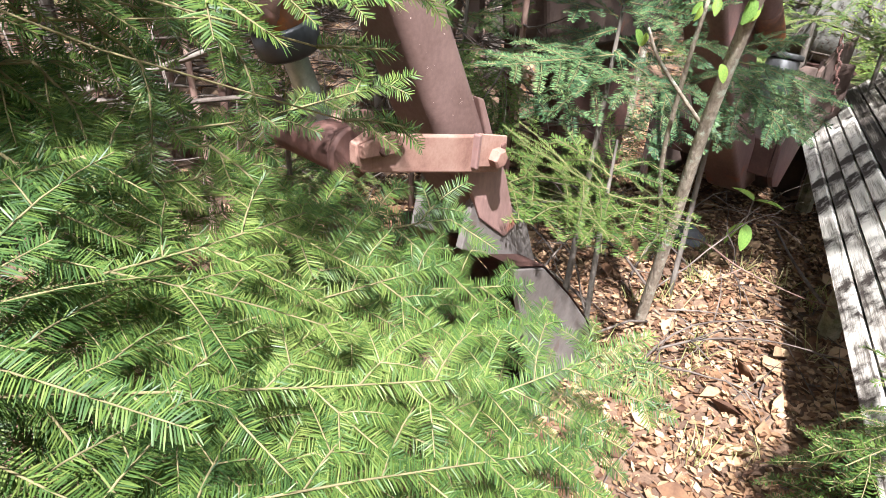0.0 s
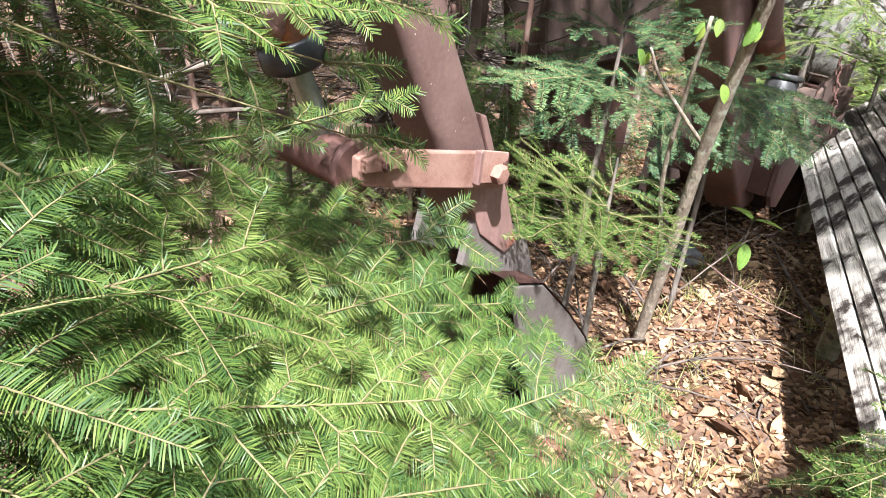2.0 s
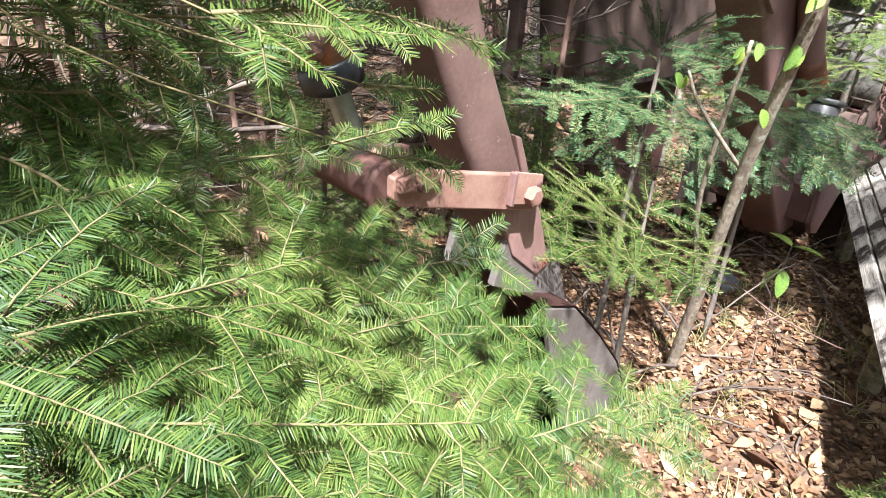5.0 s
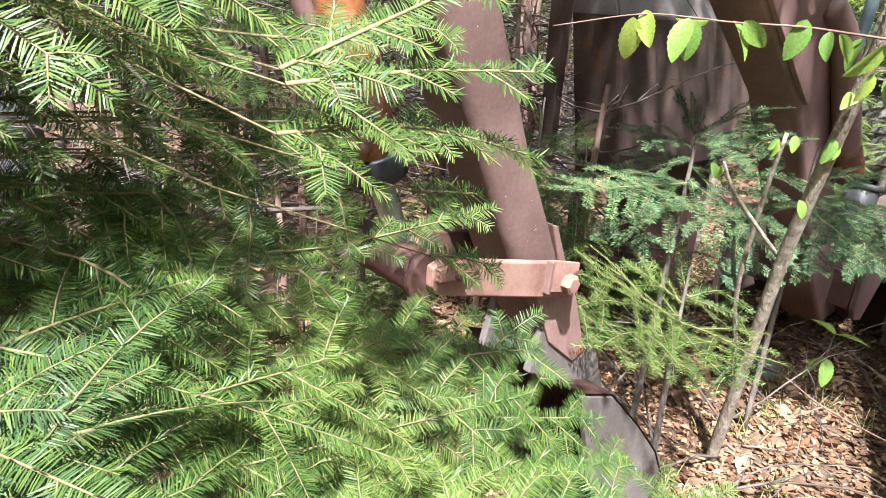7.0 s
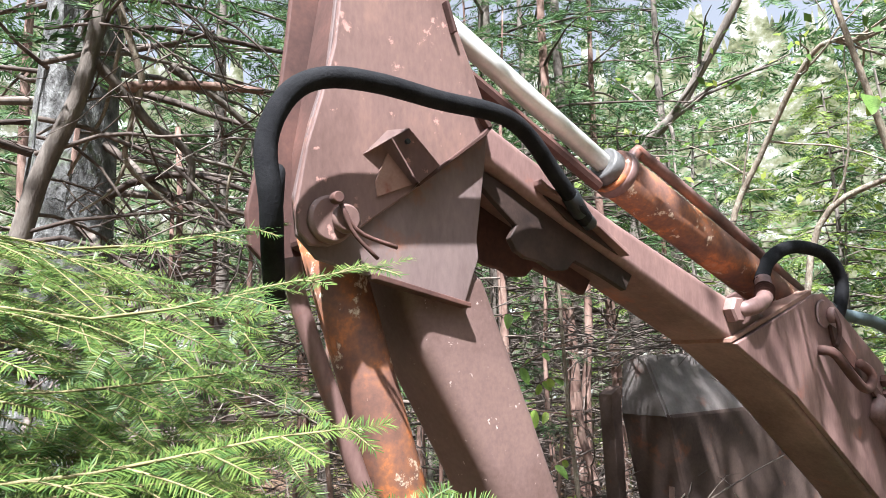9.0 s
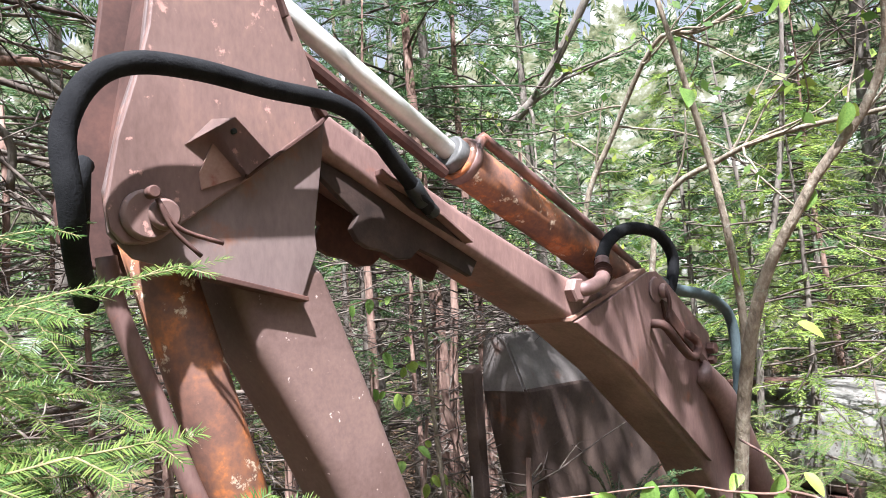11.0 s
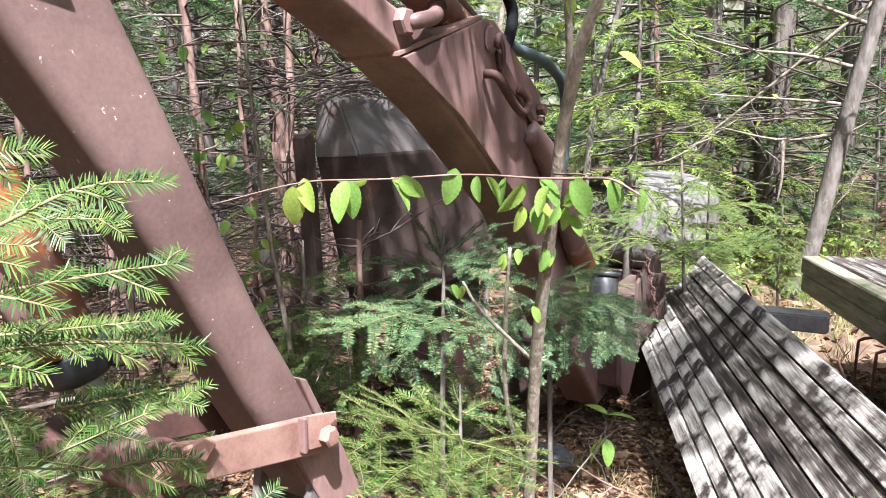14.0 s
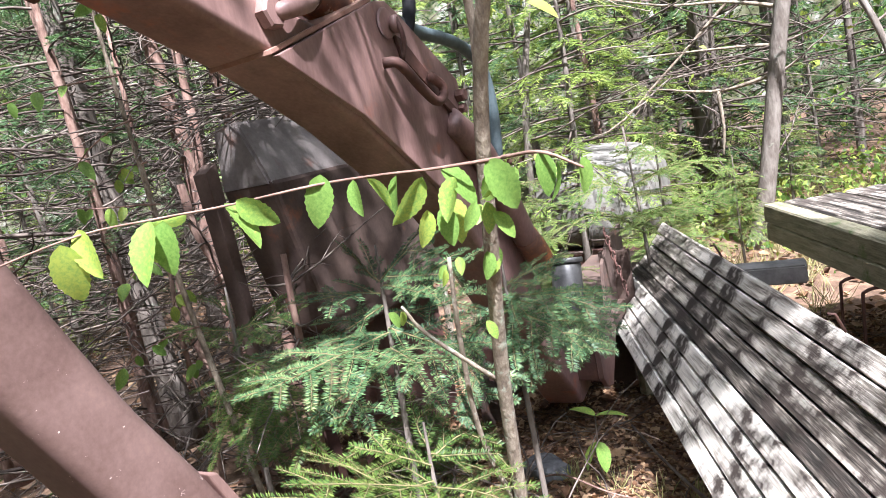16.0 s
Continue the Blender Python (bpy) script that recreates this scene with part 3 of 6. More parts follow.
for px in (XF + 0.020,):
    rod("pin_washer", (px, 2.90, 2.035), (px + 0.012, 2.90, 2.035), 0.048, RUST, boom, sides=26)
    rod("pin_head", (px + 0.012, 2.93, 2.03), (px + 0.036, 2.93, 2.03), 0.028, RUST, boom, sides=18)
    tube("cotter_pin", [(px + 0.03, 2.92, 2.045), (px + 0.045, 2.915, 2.00), (px + 0.04, 2.92, 1.955), (px + 0.035, 2.905, 1.925)], 0.008, RUST_DARK, boom, n=10, sides=6)
    part("keeper_strip", prism([(2.93, 2.00), (2.975, 1.985), (3.20, 1.80), (3.29, 1.74), (3.265, 1.715), (3.08, 1.84), (2.95, 1.93)], px + 0.001, px + 0.014, 0.002), RUST_DARK, boom)
    tube("lifting_hook", [(px + 0.01, 2.83, 1.915), (px + 0.05, 2.85, 1.905), (px + 0.06, 2.93, 1.835), (px + 0.06, 3.02, 1.785), (px + 0.05, 3.10, 1.80), (px + 0.045, 3.115, 1.835), (px + 0.03, 3.07, 1.87)],
         0.016, RUST_DARK, boom, "bent rusty steel hook", n=22, sides=8)
    rod("hex_bolt", (px, 3.31, 1.80), (px + 0.035, 3.31, 1.80), 0.025, RUST_DARK, boom, sides=6)
    rod("hex_bolt", (px, 3.315, 1.755), (px + 0.025, 3.315, 1.755), 0.02, RUST_DARK, boom, sides=6)
# dark strip painted where the lip's shade falls
part("lip_shade_strip", prism([(1.640, 2.283), (1.700, 2.264), (1.755, 2.230), (1.80, 2.216), (1.895, 2.160), (1.80, 2.196), (1.72, 2.228)], XF + 0.0005, XF + 0.006, 0.001), LIP_SHADE, boom, "dark strip standing in for the shade under the lip")
part("flange_lip", prism([(1.612, 2.312), (1.640, 2.296), (1.705, 2.276), (1.757, 2.243), (1.80, 2.228), (1.912, 2.166), (1.908, 2.156), (1.80, 2.218), (1.755, 2.232), (1.700, 2.266), (1.638, 2.285), (1.614, 2.300)], XF + 0.0005, XF + 0.030, 0.002), RUST, boom, "ragged bent flange lip")
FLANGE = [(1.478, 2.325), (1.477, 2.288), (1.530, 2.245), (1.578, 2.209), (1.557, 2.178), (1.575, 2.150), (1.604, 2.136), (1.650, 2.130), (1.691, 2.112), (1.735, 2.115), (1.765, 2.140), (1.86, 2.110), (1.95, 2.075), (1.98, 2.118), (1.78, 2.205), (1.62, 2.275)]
# near flange coloured dark to put the shade below the lip into it
part("lower_flange", prism(FLANGE, XF - 0.040, XF - 0.022, 0.003), LIP_SHADE, boom, "torn plate beneath the boom end, coloured dark for shade")
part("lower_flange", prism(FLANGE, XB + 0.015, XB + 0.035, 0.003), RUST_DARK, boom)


# stick cylinder on top of the boom
C0, C1 = (XC, 2.01, 2.425), (XC, 2.93, 2.065)
top_barrel = rod("stick_cylinder", C0, C1, 0.066, ORANGE, excavator, "cylinder barrel with worn orange paint and rust", 32)
rod("gland", (XC, 1.975, 2.438), (XC, 2.02, 2.42), 0.052, GREYMETAL, top_barrel, "worn grey gland ring", 24)
rod("gland_collar", (XC, 2.02, 2.421), (XC, 2.05, 2.409), 0.071, RUST, top_barrel, sides=28)
rod("piston_rod", (XC, 1.99, 2.433), (XC, 1.36, 2.735), 0.028, CHROME, top_barrel, "dull chrome piston rod", 24)
rod("guard_bar", (XC - 0.01, 1.97, 2.375), (XC - 0.01, 1.40, 2.64), 0.018, RUST_DARK, top_barrel, sides=8)
tube("oil_pipe", [(XC, 2.10, 2.455), (XC, 2.13, 2.495), (XC, 2.18, 2.485), (XC, 2.60, 2.315), (XC, 3.02, 2.13)], 0.018, RUST, top_barrel, "rusty oil pipe", n=24)
rod("cylinder_eye", (XB + 0.03, 2.94, 2.045), (XF - 0.03, 2.94, 2.045), 0.07, RUST, top_barrel, sides=24)

# hoses
hose = tube("hose", [(-1.66, 1.02, 2.02), (-1.55, 0.97, 2.08), (-1.50, 0.945, 2.16), (-1.50, 0.935, 2.26), (-1.50, 0.97, 2.345), (-1.50, 1.035, 2.39), (-1.50, 1.14, 2.405), (-1.505, 1.28, 2.405), (-1.51, 1.44, 2.41),
                     (-1.53, 1.54, 2.385), (-1.55, 1.63, 2.325), (-1.57, 1.73, 2.255), (-1.585, 1.77, 2.235)], 0.019, RUBBER, excavator, "thick black sleeved hydraulic hose", n=70, sides=14)
rod("crimp", (-1.562, 1.69, 2.285), (-1.578, 1.745, 2.245), 0.022, BLACK, hose)
rod("elbow", (-1.575, 1.74, 2.25), (-1.588, 1.79, 2.225), 0.018, BLACK, hose)
tube("hose", [(-1.70, 1.02, 2.12), (-1.60, 0.99, 2.17), (-1.58, 0.985, 2.23), (-1.64, 1.01, 2.25)], 0.015, RUBBER, excavator, n=16)
nut = rod("hex_nut", (XF - 0.002, 2.385, 2.035), (XF + 0.034, 2.385, 2.035), 0.040, RUST, excavator, "rusty hex nut and elbow fitting", 6)
tube("fitting", [(XF + 0.02, 2.40, 2.035), (XF + 0.045, 2.43, 2.042), (XF + 0.03, 2.52, 2.065), (XF, 2.59, 2.10), (XF - 0.02, 2.62, 2.14)], [0.022, 0.024, 0.024, 0.026, 0.026], RUST, nut, n=16)
for k in range(4):
    c = np.array((XF + 0.018 - 0.006 * k, 2.55 + 0.013 * k, 2.078 + 0.008 * k))
    rod("clamp_ring", c, c + np.array((-0.004, 0.009, 0.006)), 0.031, RUST_DARK, nut, sides=12)
tube("hose", [(XF - 0.02, 2.61, 2.13), (XF - 0.03, 2.68, 2.20), (XF - 0.03, 2.80, 2.255), (XF - 0.03, 2.95, 2.27), (XF - 0.03, 3.10, 2.25), (XF - 0.03, 3.19, 2.17), (XF - 0.03, 3.15, 2.06), (XF - 0.04, 3.08, 1.98)],
     0.023, RUBBER, excavator, "arched black hydraulic hose", n=40, sides=14)
tube("hose", [(-1.65, 3.02, 2.09), (-1.65, 3.22, 2.045), (-1.65, 3.52, 2.015), (-1.65, 3.74, 1.94), (-1.65, 3.80, 1.80), (-1.65, 3.78, 1.62), (-1.65, 3.72, 1.45), (-1.66, 3.70, 1.30)], 0.024, HOSE_BLUE, excavator,
     "bluish worn hydraulic hose", n=36, sides=14)
tube("lift_pipe", [(-1.58, 3.20, 1.72), (-1.56, 3.36, 1.60), (-1.55, 3.50, 1.40), (-1.55, 3.64, 1.20), (-1.55, 3.75, 1.09), (-1.56, 3.80, 1.045)], [0.05, 0.052, 0.052, 0.052, 0.054, 0.045], RUST, excavator,
     "thick rusty pipe with a rounded end", n=26, sides=16)
tube("pipe_end", [(-1.55, 3.64, 1.20), (-1.55, 3.74, 1.10), (-1.555, 3.80, 1.045), (-1.555, 3.825, 1.022)], [0.055, 0.060, 0.058, 0.030], ORANGE, excavator, "orange-brown rounded pipe end", n=12, sides=18)


# bucket on the ground
def bucket_shell():
    prof = [(1.98, 0.66), (2.14, 0.60), (2.32, 0.42), (2.48, 0.24), (2.56, 0.10), (2.50, 0.02), (2.34, 0.01), (2.18, 0.01)]
    bm = bmesh.new()
    rows = [[bm.verts.new((x, y, z)) for y, z in prof] for x in (-1.98, -1.50)]
    for i in range(len(prof) - 1):
        bm.faces.new((rows[0][i], rows[0][i + 1], rows[1][i + 1], rows[1][i]))
    bmesh.ops.solidify(bm, geom=list(bm.faces), thickness=0.02)
    return bm


bucket = part("bucket", bucket_shell(), RUST_DARK, excavator, "dark rusty digging bucket resting on the ground")
SIDE = [(1.98, 0.65), (2.14, 0.59), (2.32, 0.41), (2.47, 0.24), (2.55, 0.10), (2.49, 0.03), (2.34, 0.02), (2.24, 0.02), (2.10, 0.30)]
part("side_plate", prism(SIDE, -1.518, -1.498, 0.003), GREYPLATE, bucket)
part("side_plate", prism(SIDE, -1.982, -1.962, 0.003), RUST, bucket)
for x in (-1.62, -1.80):
    part("bucket_ear", prism([(1.90, 0.88), (1.98, 0.88), (2.16, 0.70), (2.24, 0.52), (2.05, 0.62), (1.86, 0.72)], x, x + 0.025, 0.004), GREYPLATE, bucket)
for x in (-1.96, -1.82, -1.70, -1.57):
    part("tooth", prism([(2.02, 0.0), (2.20, 0.0), (2.20, 0.04), (2.14, 0.04)], x, x + 0.06, 0.006), RUST_DARK, bucket)

# swing base, frame and housings behind the boom
base = part("swing_frame", box((-2.02, 4.16, 0.42), (-1.50, 6.2, 0.50), 0.01), HOUSE, excavator, "dark hollow steel frame at the boom foot")
part("side_wall", prism([(4.14, 0.52), (4.14, 0.34), (4.20, 0.27), (4.30, 0.24), (4.52, 0.46), (4.50, 0.60), (4.30, 0.66)], -1.497, -1.472, 0.004), RUST, base, "triangular rusty cheek plate")
part("side_wall", prism([(4.12, 0.44), (4.32, 0.20), (6.1, 0.10), (6.1, 0.44)], -2.02, -1.99, 0.004), RUST_DARK, base)
part("back_wall", box((-2.0, 5.2, 0.0), (-1.52, 5.24, 0.44)), RUST_DARK, base)
part("front_bar", prism([(4.14, 0.33), (4.20, 0.33), (4.20, 0.52), (4.14, 0.52)], -2.1, -1.50, 0.006), RUST_DARK, base)
# added sheets that close off the hollow so its inside stays in shade
part("void_shade_back", box((-2.2, 4.9, -0.1), (-1.5, 4.93, 0.45)), HOUSE, base)
part("void_shade_side", box((-2.22, 4.2, -0.1), (-2.19, 4.93, 0.6)), HOUSE, base)
rod("cap_barrel", (-1.72, 4.55, 0.55), (-1.72, 4.62, 0.83), 0.085, DARKMETAL, base, "dented grey metal cap", 24)
rod("cap_rim", (-1.72, 4.62, 0.83), (-1.72, 4.627, 0.86), 0.098, DARKMETAL, base, sides=24)
part("bent_sheet", prism([(4.62, 0.40), (5.2, 0.40), (5.3, 0.90), (4.95, 0.88), (4.72, 0.78)], -1.56, -1.54, 0.003), HOUSE, base, "bent rusty sheet beside the timbers")
part("bent_sheet", box((-1.62, 4.95, 0.4), (-1.44, 4.98, 0.80), 0.003), HOUSE, base)
for k in range(9):
    c = np.array((-1.50 + 0.008 * k, 4.72 + 0.004 * k, 0.96 - 0.045 * k))
    a = np.linspace(0, 2 * np.pi, 9)
    ring = [c + np.array((0.012 * math.cos(t) * (k % 2), 0.012 * math.cos(t) * ((k + 1) % 2), 0.028 * math.sin(t))) for t in a]
    tube("chain_link", ring, 0.005, RUST_DARK, base, sides=5)

housing = part("housing", prism([(3.20, 1.64), (4.60, 1.64), (4.60, 0.86), (3.42, 0.86), (3.36, 0.95)], -2.70, -2.42, 0.02), HOUSE, excavator, "brown sheet-metal housing with sloped grey top")


def sloped_cap():
    bm = bmesh.new()
    lo = [(-2.42, 3.20, 1.615), (-2.42, 4.60, 1.615), (-2.70, 4.60, 1.615), (-2.70, 3.20, 1.615)]
    hi = [(-2.55, 3.22, 1.90), (-2.55, 4.55, 1.92), (-2.69, 4.55, 1.92), (-2.69, 3.22, 1.90)]
    a, b = [bm.verts.new(c) for c in lo], [bm.verts.new(c) for c in hi]
    for i in range(4):
        bm.faces.new((a[i], a[(i + 1) % 4], b[(i + 1) % 4], b[i]))
    bm.faces.new(b)
    bm.faces.new(a[::-1])
    bmesh.ops.bevel(bm, geom=list(bm.edges), offset=0.012, segments=2, affect="EDGES")
    return bm


part("sloped_top", sloped_cap(), GREYPLATE, housing, "grey weathered sloped cover")
part("side_flap", prism([(3.12, 1.72), (3.19, 1.76), (3.19, 0.95), (3.15, 0.90)], -2.76, -2.68, 0.004), HOUSE, housing)
part("leg", box((-2.76, 3.46, -0.06), (-2.71, 3.56, 1.2), 0.006), RUST_DARK, housing)
# made-up dark box in place of the shaded void below the housing
part("dark_void_box", box((-2.69, 3.70, -0.06), (-2.52, 4.5, 0.85), 0.006), RUST_DARK, housing)


def rounded_hood():
    """A box with strongly rounded shoulders."""
    bm = bmesh.new()
    bmesh.ops.create_uvsphere(bm, u_segments=40, v_segments=24, radius=1)
    for v in bm.verts:
        c = [math.copysign(abs(a) ** 0.55, a) for a in v.co]
        v.co = Vector((-2.28 + 0.68 * c[0], 7.6 + 0.85 * c[1], 0.80 + 0.46 * c[2] - 0.06 * c[0]))
    return bm


hood = part("engine_hood", rounded_hood(), TANK, excavator, "pale rounded hood speckled with lichen and dirt", True)
part("hood_bracket", box((-2.85, 6.70, 1.28), (-2.25, 6.95, 1.34)), RUST_DARK, hood)
part("hood_base", box((-2.7, 6.8, -0.1), (-1.8, 8.4, 0.40)), RUST_DARK, hood)


# ---- timber mats ----
def timber_mesh(rng, w, h, length):
    """A weathered beam along y with worn, uneven edges."""
    n = 9
    verts, faces = [], []
    for k in range(n):
        y = length * k / (n - 1)
        for cx, cz in ((-1, -1), (1, -1), (1, 0.82), (0.86, 1), (-0.86, 1), (-1, 0.82)):
            verts.append((cx * w / 2 * rng.uniform(0.955, 1.0), y + rng.uniform(-0.008, 0.008), cz * h / 2 * rng.uniform(0.965, 1.0)))
    for k in range(n - 1):
        for j in range(6):
            q = (j + 1) % 6
            faces.append((k * 6 + j, k * 6 + q, (k + 1) * 6 + q, (k + 1) * 6 + j))
    faces += [tuple(range(6))[::-1], tuple(range((n - 1) * 6, n * 6))]
    me = pydata("plank", verts, faces)
    bm = bmesh.new()
    bm.from_mesh(me)
    bmesh.ops.recalc_face_normals(bm, faces=bm.faces)
    bm.to_mesh(me)
    bm.free()
    return me


RNG = np.random.default_rng(11)
mat_a = thing("timber_mat", "tilted mat of weathered grey timbers nailed side by side", "timber mat")
FL, LONG = np.array((-1.70, 5.20, 0.34)), unit(np.array((0.37, -0.93, 0.0)))
ACROSS = np.array((0.41, 0.165, 0.52))
WIDE = np.linalg.norm(ACROSS)
ACROSS = ACROSS / WIDE
FACE = unit(np.cross(ACROSS, -LONG))
FACE = FACE if FACE[2] > 0 else -FACE
MAT_LEN, COUNT = 3.9, 9
PW = WIDE / COUNT
plank_meshes = [timber_mesh(RNG, PW * 0.95, 0.10, MAT_LEN) for _ in range(4)]
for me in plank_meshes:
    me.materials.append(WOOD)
for k in range(COUNT):
    p = new("plank", plank_meshes[k % 4])
    p.parent = mat_a
    at = FL + ACROSS * (k + 0.5) * PW + FACE * (-0.05 + RNG.uniform(-0.014, 0.014)) - LONG * RNG.uniform(-0.09, 0.06)
    ax, ay = ACROSS, LONG
    az = np.cross(ax, ay)
    az = az if az[2] > 0 else -az
    ax = np.cross(ay, az)
    p.matrix_basis = Matrix(((ax[0], ay[0], az[0], at[0]), (ax[1], ay[1], az[1], at[1]), (ax[2], ay[2], az[2], at[2]), (0, 0, 0, 1)))
for s in (0.5, 1.9, 3.3):
    # cross ties beneath, down to the ground on the high side
    a, b = FL + LONG * s + ACROSS * 0.02 - FACE * 0.125, FL + LONG * s + ACROSS * (WIDE - 0.02) - FACE * 0.125
    rod("tie", a, b, 0.035, WOOD_END, mat_a, sides=8)
    f = b.copy()
    f[2] = -0.05
    rod("prop", f, b, 0.04, WOOD_END, mat_a, sides=8)
    f = a.copy()
    f[2] = -0.05
    rod("prop", f, a, 0.045, WOOD_END, mat_a, sides=8)
for s in (0.12, 1.05, 2.2):
    a = FL + LONG * s + ACROSS * (WIDE + 0.0)
    tube("bent_nail", [a - FACE * 0.03, a + FACE * 0.03 + ACROSS * 0.03, a + FACE * 0.05 + ACROSS * 0.02], 0.005, RUST_DARK, mat_a, sides=6)

mat_b = thing("timber_mat", "level stack of grey mossy timbers with bent rods beneath", "timber mat")
C, D = np.array((-0.71, 5.54, 0.855)), unit(np.array((0.37, -0.93, 0.0)))
E2 = np.array((0.93, 0.37, 0.0))
short = [timber_mesh(RNG, 0.105, 0.11, 2.3) for _ in range(4)]
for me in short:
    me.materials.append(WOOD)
side_meshes = [timber_mesh(RNG, 0.105, 0.11, 2.3) for _ in range(2)]
for me in side_meshes:
    me.materials.append(WOOD_END)
for layer in range(2):
    for k in range(9):
        p = new("plank", (side_meshes if k == 0 else short)[k % (2 if k == 0 else 4)])
        p.parent = mat_b
        at = C + E2 * (0.055 + 0.112 * k) + np.array((0, 0, -0.055 - 0.115 * layer)) - D * RNG.uniform(-0.04, 0.04) + np.array((0, 0, RNG.uniform(-0.006, 0.006)))
        p.matrix_basis = Matrix(((E2[0], D[0], 0, at[0]), (E2[1], D[1], 0, at[1]), (0, 0, 1, at[2]), (0, 0, 0, 1)))
for s, o in ((0.30, 0.85), (1.9, 0.5), (2.0, 0.9)):
    c = C + D * s + E2 * o
    part("block", box((c[0] - 0.09, c[1] - 0.09, -0.06), (c[0] + 0.09, c[1] + 0.09, 0.625), 0.008), WOOD_END, mat_b)
for s in (0.95, 1.15):
    c = C + D * s
    tube("bent_rod", [c + np.array((0.10, 0, -0.23)), c + np.array((-0.02, 0, -0.25)), c + np.array((-0.04, 0, -0.34)), c + np.array((-0.05, 0.02, -0.88))], 0.008, RUST_DARK, mat_b, sides=6, n=14)
steel = thing("steel_beam", "grey rectangular steel tube lying behind the timbers", "steel beam")
part("tube_body", box((-1.0, 4.52, 0.645), (-0.53, 4.66, 0.735), 0.008, 2), GREYMETAL, steel)
part("foot", box((-1.0, 4.54, -0.05), (-0.95, 4.62, 0.645)), RUST_DARK, steel)

rock = thing("stone", "dark grey angular stone half buried in leaves", "stone")


def stone_mesh(rng, size):
    bm = bmesh.new()
    bmesh.ops.create_icosphere(bm, subdivisions=3, radius=1)
    for v in bm.verts:
        d = 1 + 0.35 * noise.noise(v.co * 1.3 + Vector((3, 1, 2))) + 0.1 * noise.noise(v.co * 4)
        v.co = Vector((v.co.x * size[0] * d, v.co.y * size[1] * d, v.co.z * size[2] * d))
    return bm


r = part("stone_body", stone_mesh(RNG, (0.11, 0.09, 0.08)), STONE, rock)
rock.location = (-1.72, 3.80, 0.02)


# ---- young firs close to the path ----
def fir_tree(name, label, trunk, tr, branches, seed, needle=NEEDLE, slim=0, **kw):
    """A young fir from given limbs: trunk, and each branch with its needle spray."""
    rng = np.random.default_rng(seed)
    t = thing(name, label, "fir tree")
    tube("trunk", trunk, tr, BARK, t, n=12, sides=10)
    for k, b in enumerate(branches):
        heap, wood = Heap(), Heap()
        extra = dict(spread=0.21, inner=0.03, step=0.09) if slim and slim[0] <= k < slim[1] else {}
        fir_branch(heap, wood, b, rng, **{**kw, **extra})
        br = part("branch", wood.mesh("branch"), FIRTWIG, t)
        part("needle_spray", heap.mesh("needle_spray"), needle, br)
    return t


LOW = [[(-1.21, 0.65, 1.15), (-1.25, 0.82, 1.11), (-1.27, 1.03, 1.06), (-1.21, 1.39, 1.04)],
       [(-1.16, 0.65, 1.21), (-1.17, 0.81, 1.12), (-1.12, 1.01, 1.04), (-1.01, 1.26, 0.98)],
       [(-1.38, 0.68, 1.24), (-1.41, 0.85, 1.18), (-1.41, 1.02, 1.14), (-1.39, 1.23, 1.08)],
       [(-1.15, 0.86, 0.95), (-1.10, 1.09, 0.91), (-1.03, 1.33, 0.90), (-0.93, 1.61, 0.92)],
       [(-1.07, 0.63, 1.13), (-1.04, 0.79, 1.06), (-1.01, 0.98, 0.98), (-0.88, 1.37, 0.86)],
       [(-1.37, 1.15, 1.07), (-1.34, 1.37, 1.06), (-1.28, 1.50, 1.06)],
       [(-1.21, 0.70, 1.25), (-1.26, 0.78, 1.22), (-1.30, 0.97, 1.18), (-1.34, 1.26, 1.15)]]
HIGH = [[(-1.48, 0.75, 1.41), (-1.51, 0.87, 1.39), (-1.52, 0.99, 1.37), (-1.51, 1.09, 1.29)],
        [(-1.50, 0.78, 1.30), (-1.52, 0.92, 1.28), (-1.51, 1.18, 1.25), (-1.42, 1.49, 1.30)],
        [(-1.39, 0.75, 1.29), (-1.42, 0.84, 1.27), (-1.44, 1.04, 1.21), (-1.46, 1.14, 1.22)],
        [(-1.49, 0.81, 1.53), (-1.54, 0.99, 1.46), (-1.54, 1.21, 1.38)]]
MID = [[(-1.19, 0.93, 1.59), (-1.18, 1.08, 1.65), (-1.17, 1.16, 1.68), (-1.13, 1.24, 1.68)],
       [(-1.16, 0.92, 1.58), (-1.15, 1.06, 1.59), (-1.14, 1.15, 1.59), (-1.11, 1.23, 1.59)],
       [(-1.215, 1.12, 1.435), (-1.21, 1.16, 1.43), (-1.20, 1.23, 1.42)],
       [(-1.255, 1.19, 1.32), (-1.25, 1.24, 1.31), (-1.24, 1.32, 1.28)],
       [(-1.18, 0.92, 1.53), (-1.17, 1.06, 1.53), (-1.16, 1.16, 1.51), (-1.13, 1.26, 1.48)]]
TOP = [[(-1.41, 0.55, 1.98), (-1.45, 0.72, 1.97), (-1.42, 0.88, 2.01), (-1.33, 1.10, 2.06)],
       [(-1.30, 0.56, 1.80), (-1.33, 0.71, 1.80), (-1.32, 0.87, 1.82), (-1.28, 1.03, 1.83)],
       [(-1.41, 0.56, 1.88), (-1.50, 0.70, 1.88), (-1.54, 0.95, 1.90)],
       [(-1.50, 0.54, 2.08), (-1.54, 0.70, 2.07), (-1.51, 0.97, 2.13)],
       [(-1.26, 0.76, 1.69), (-1.28, 0.96, 1.72), (-1.23, 1.16, 1.72)]]
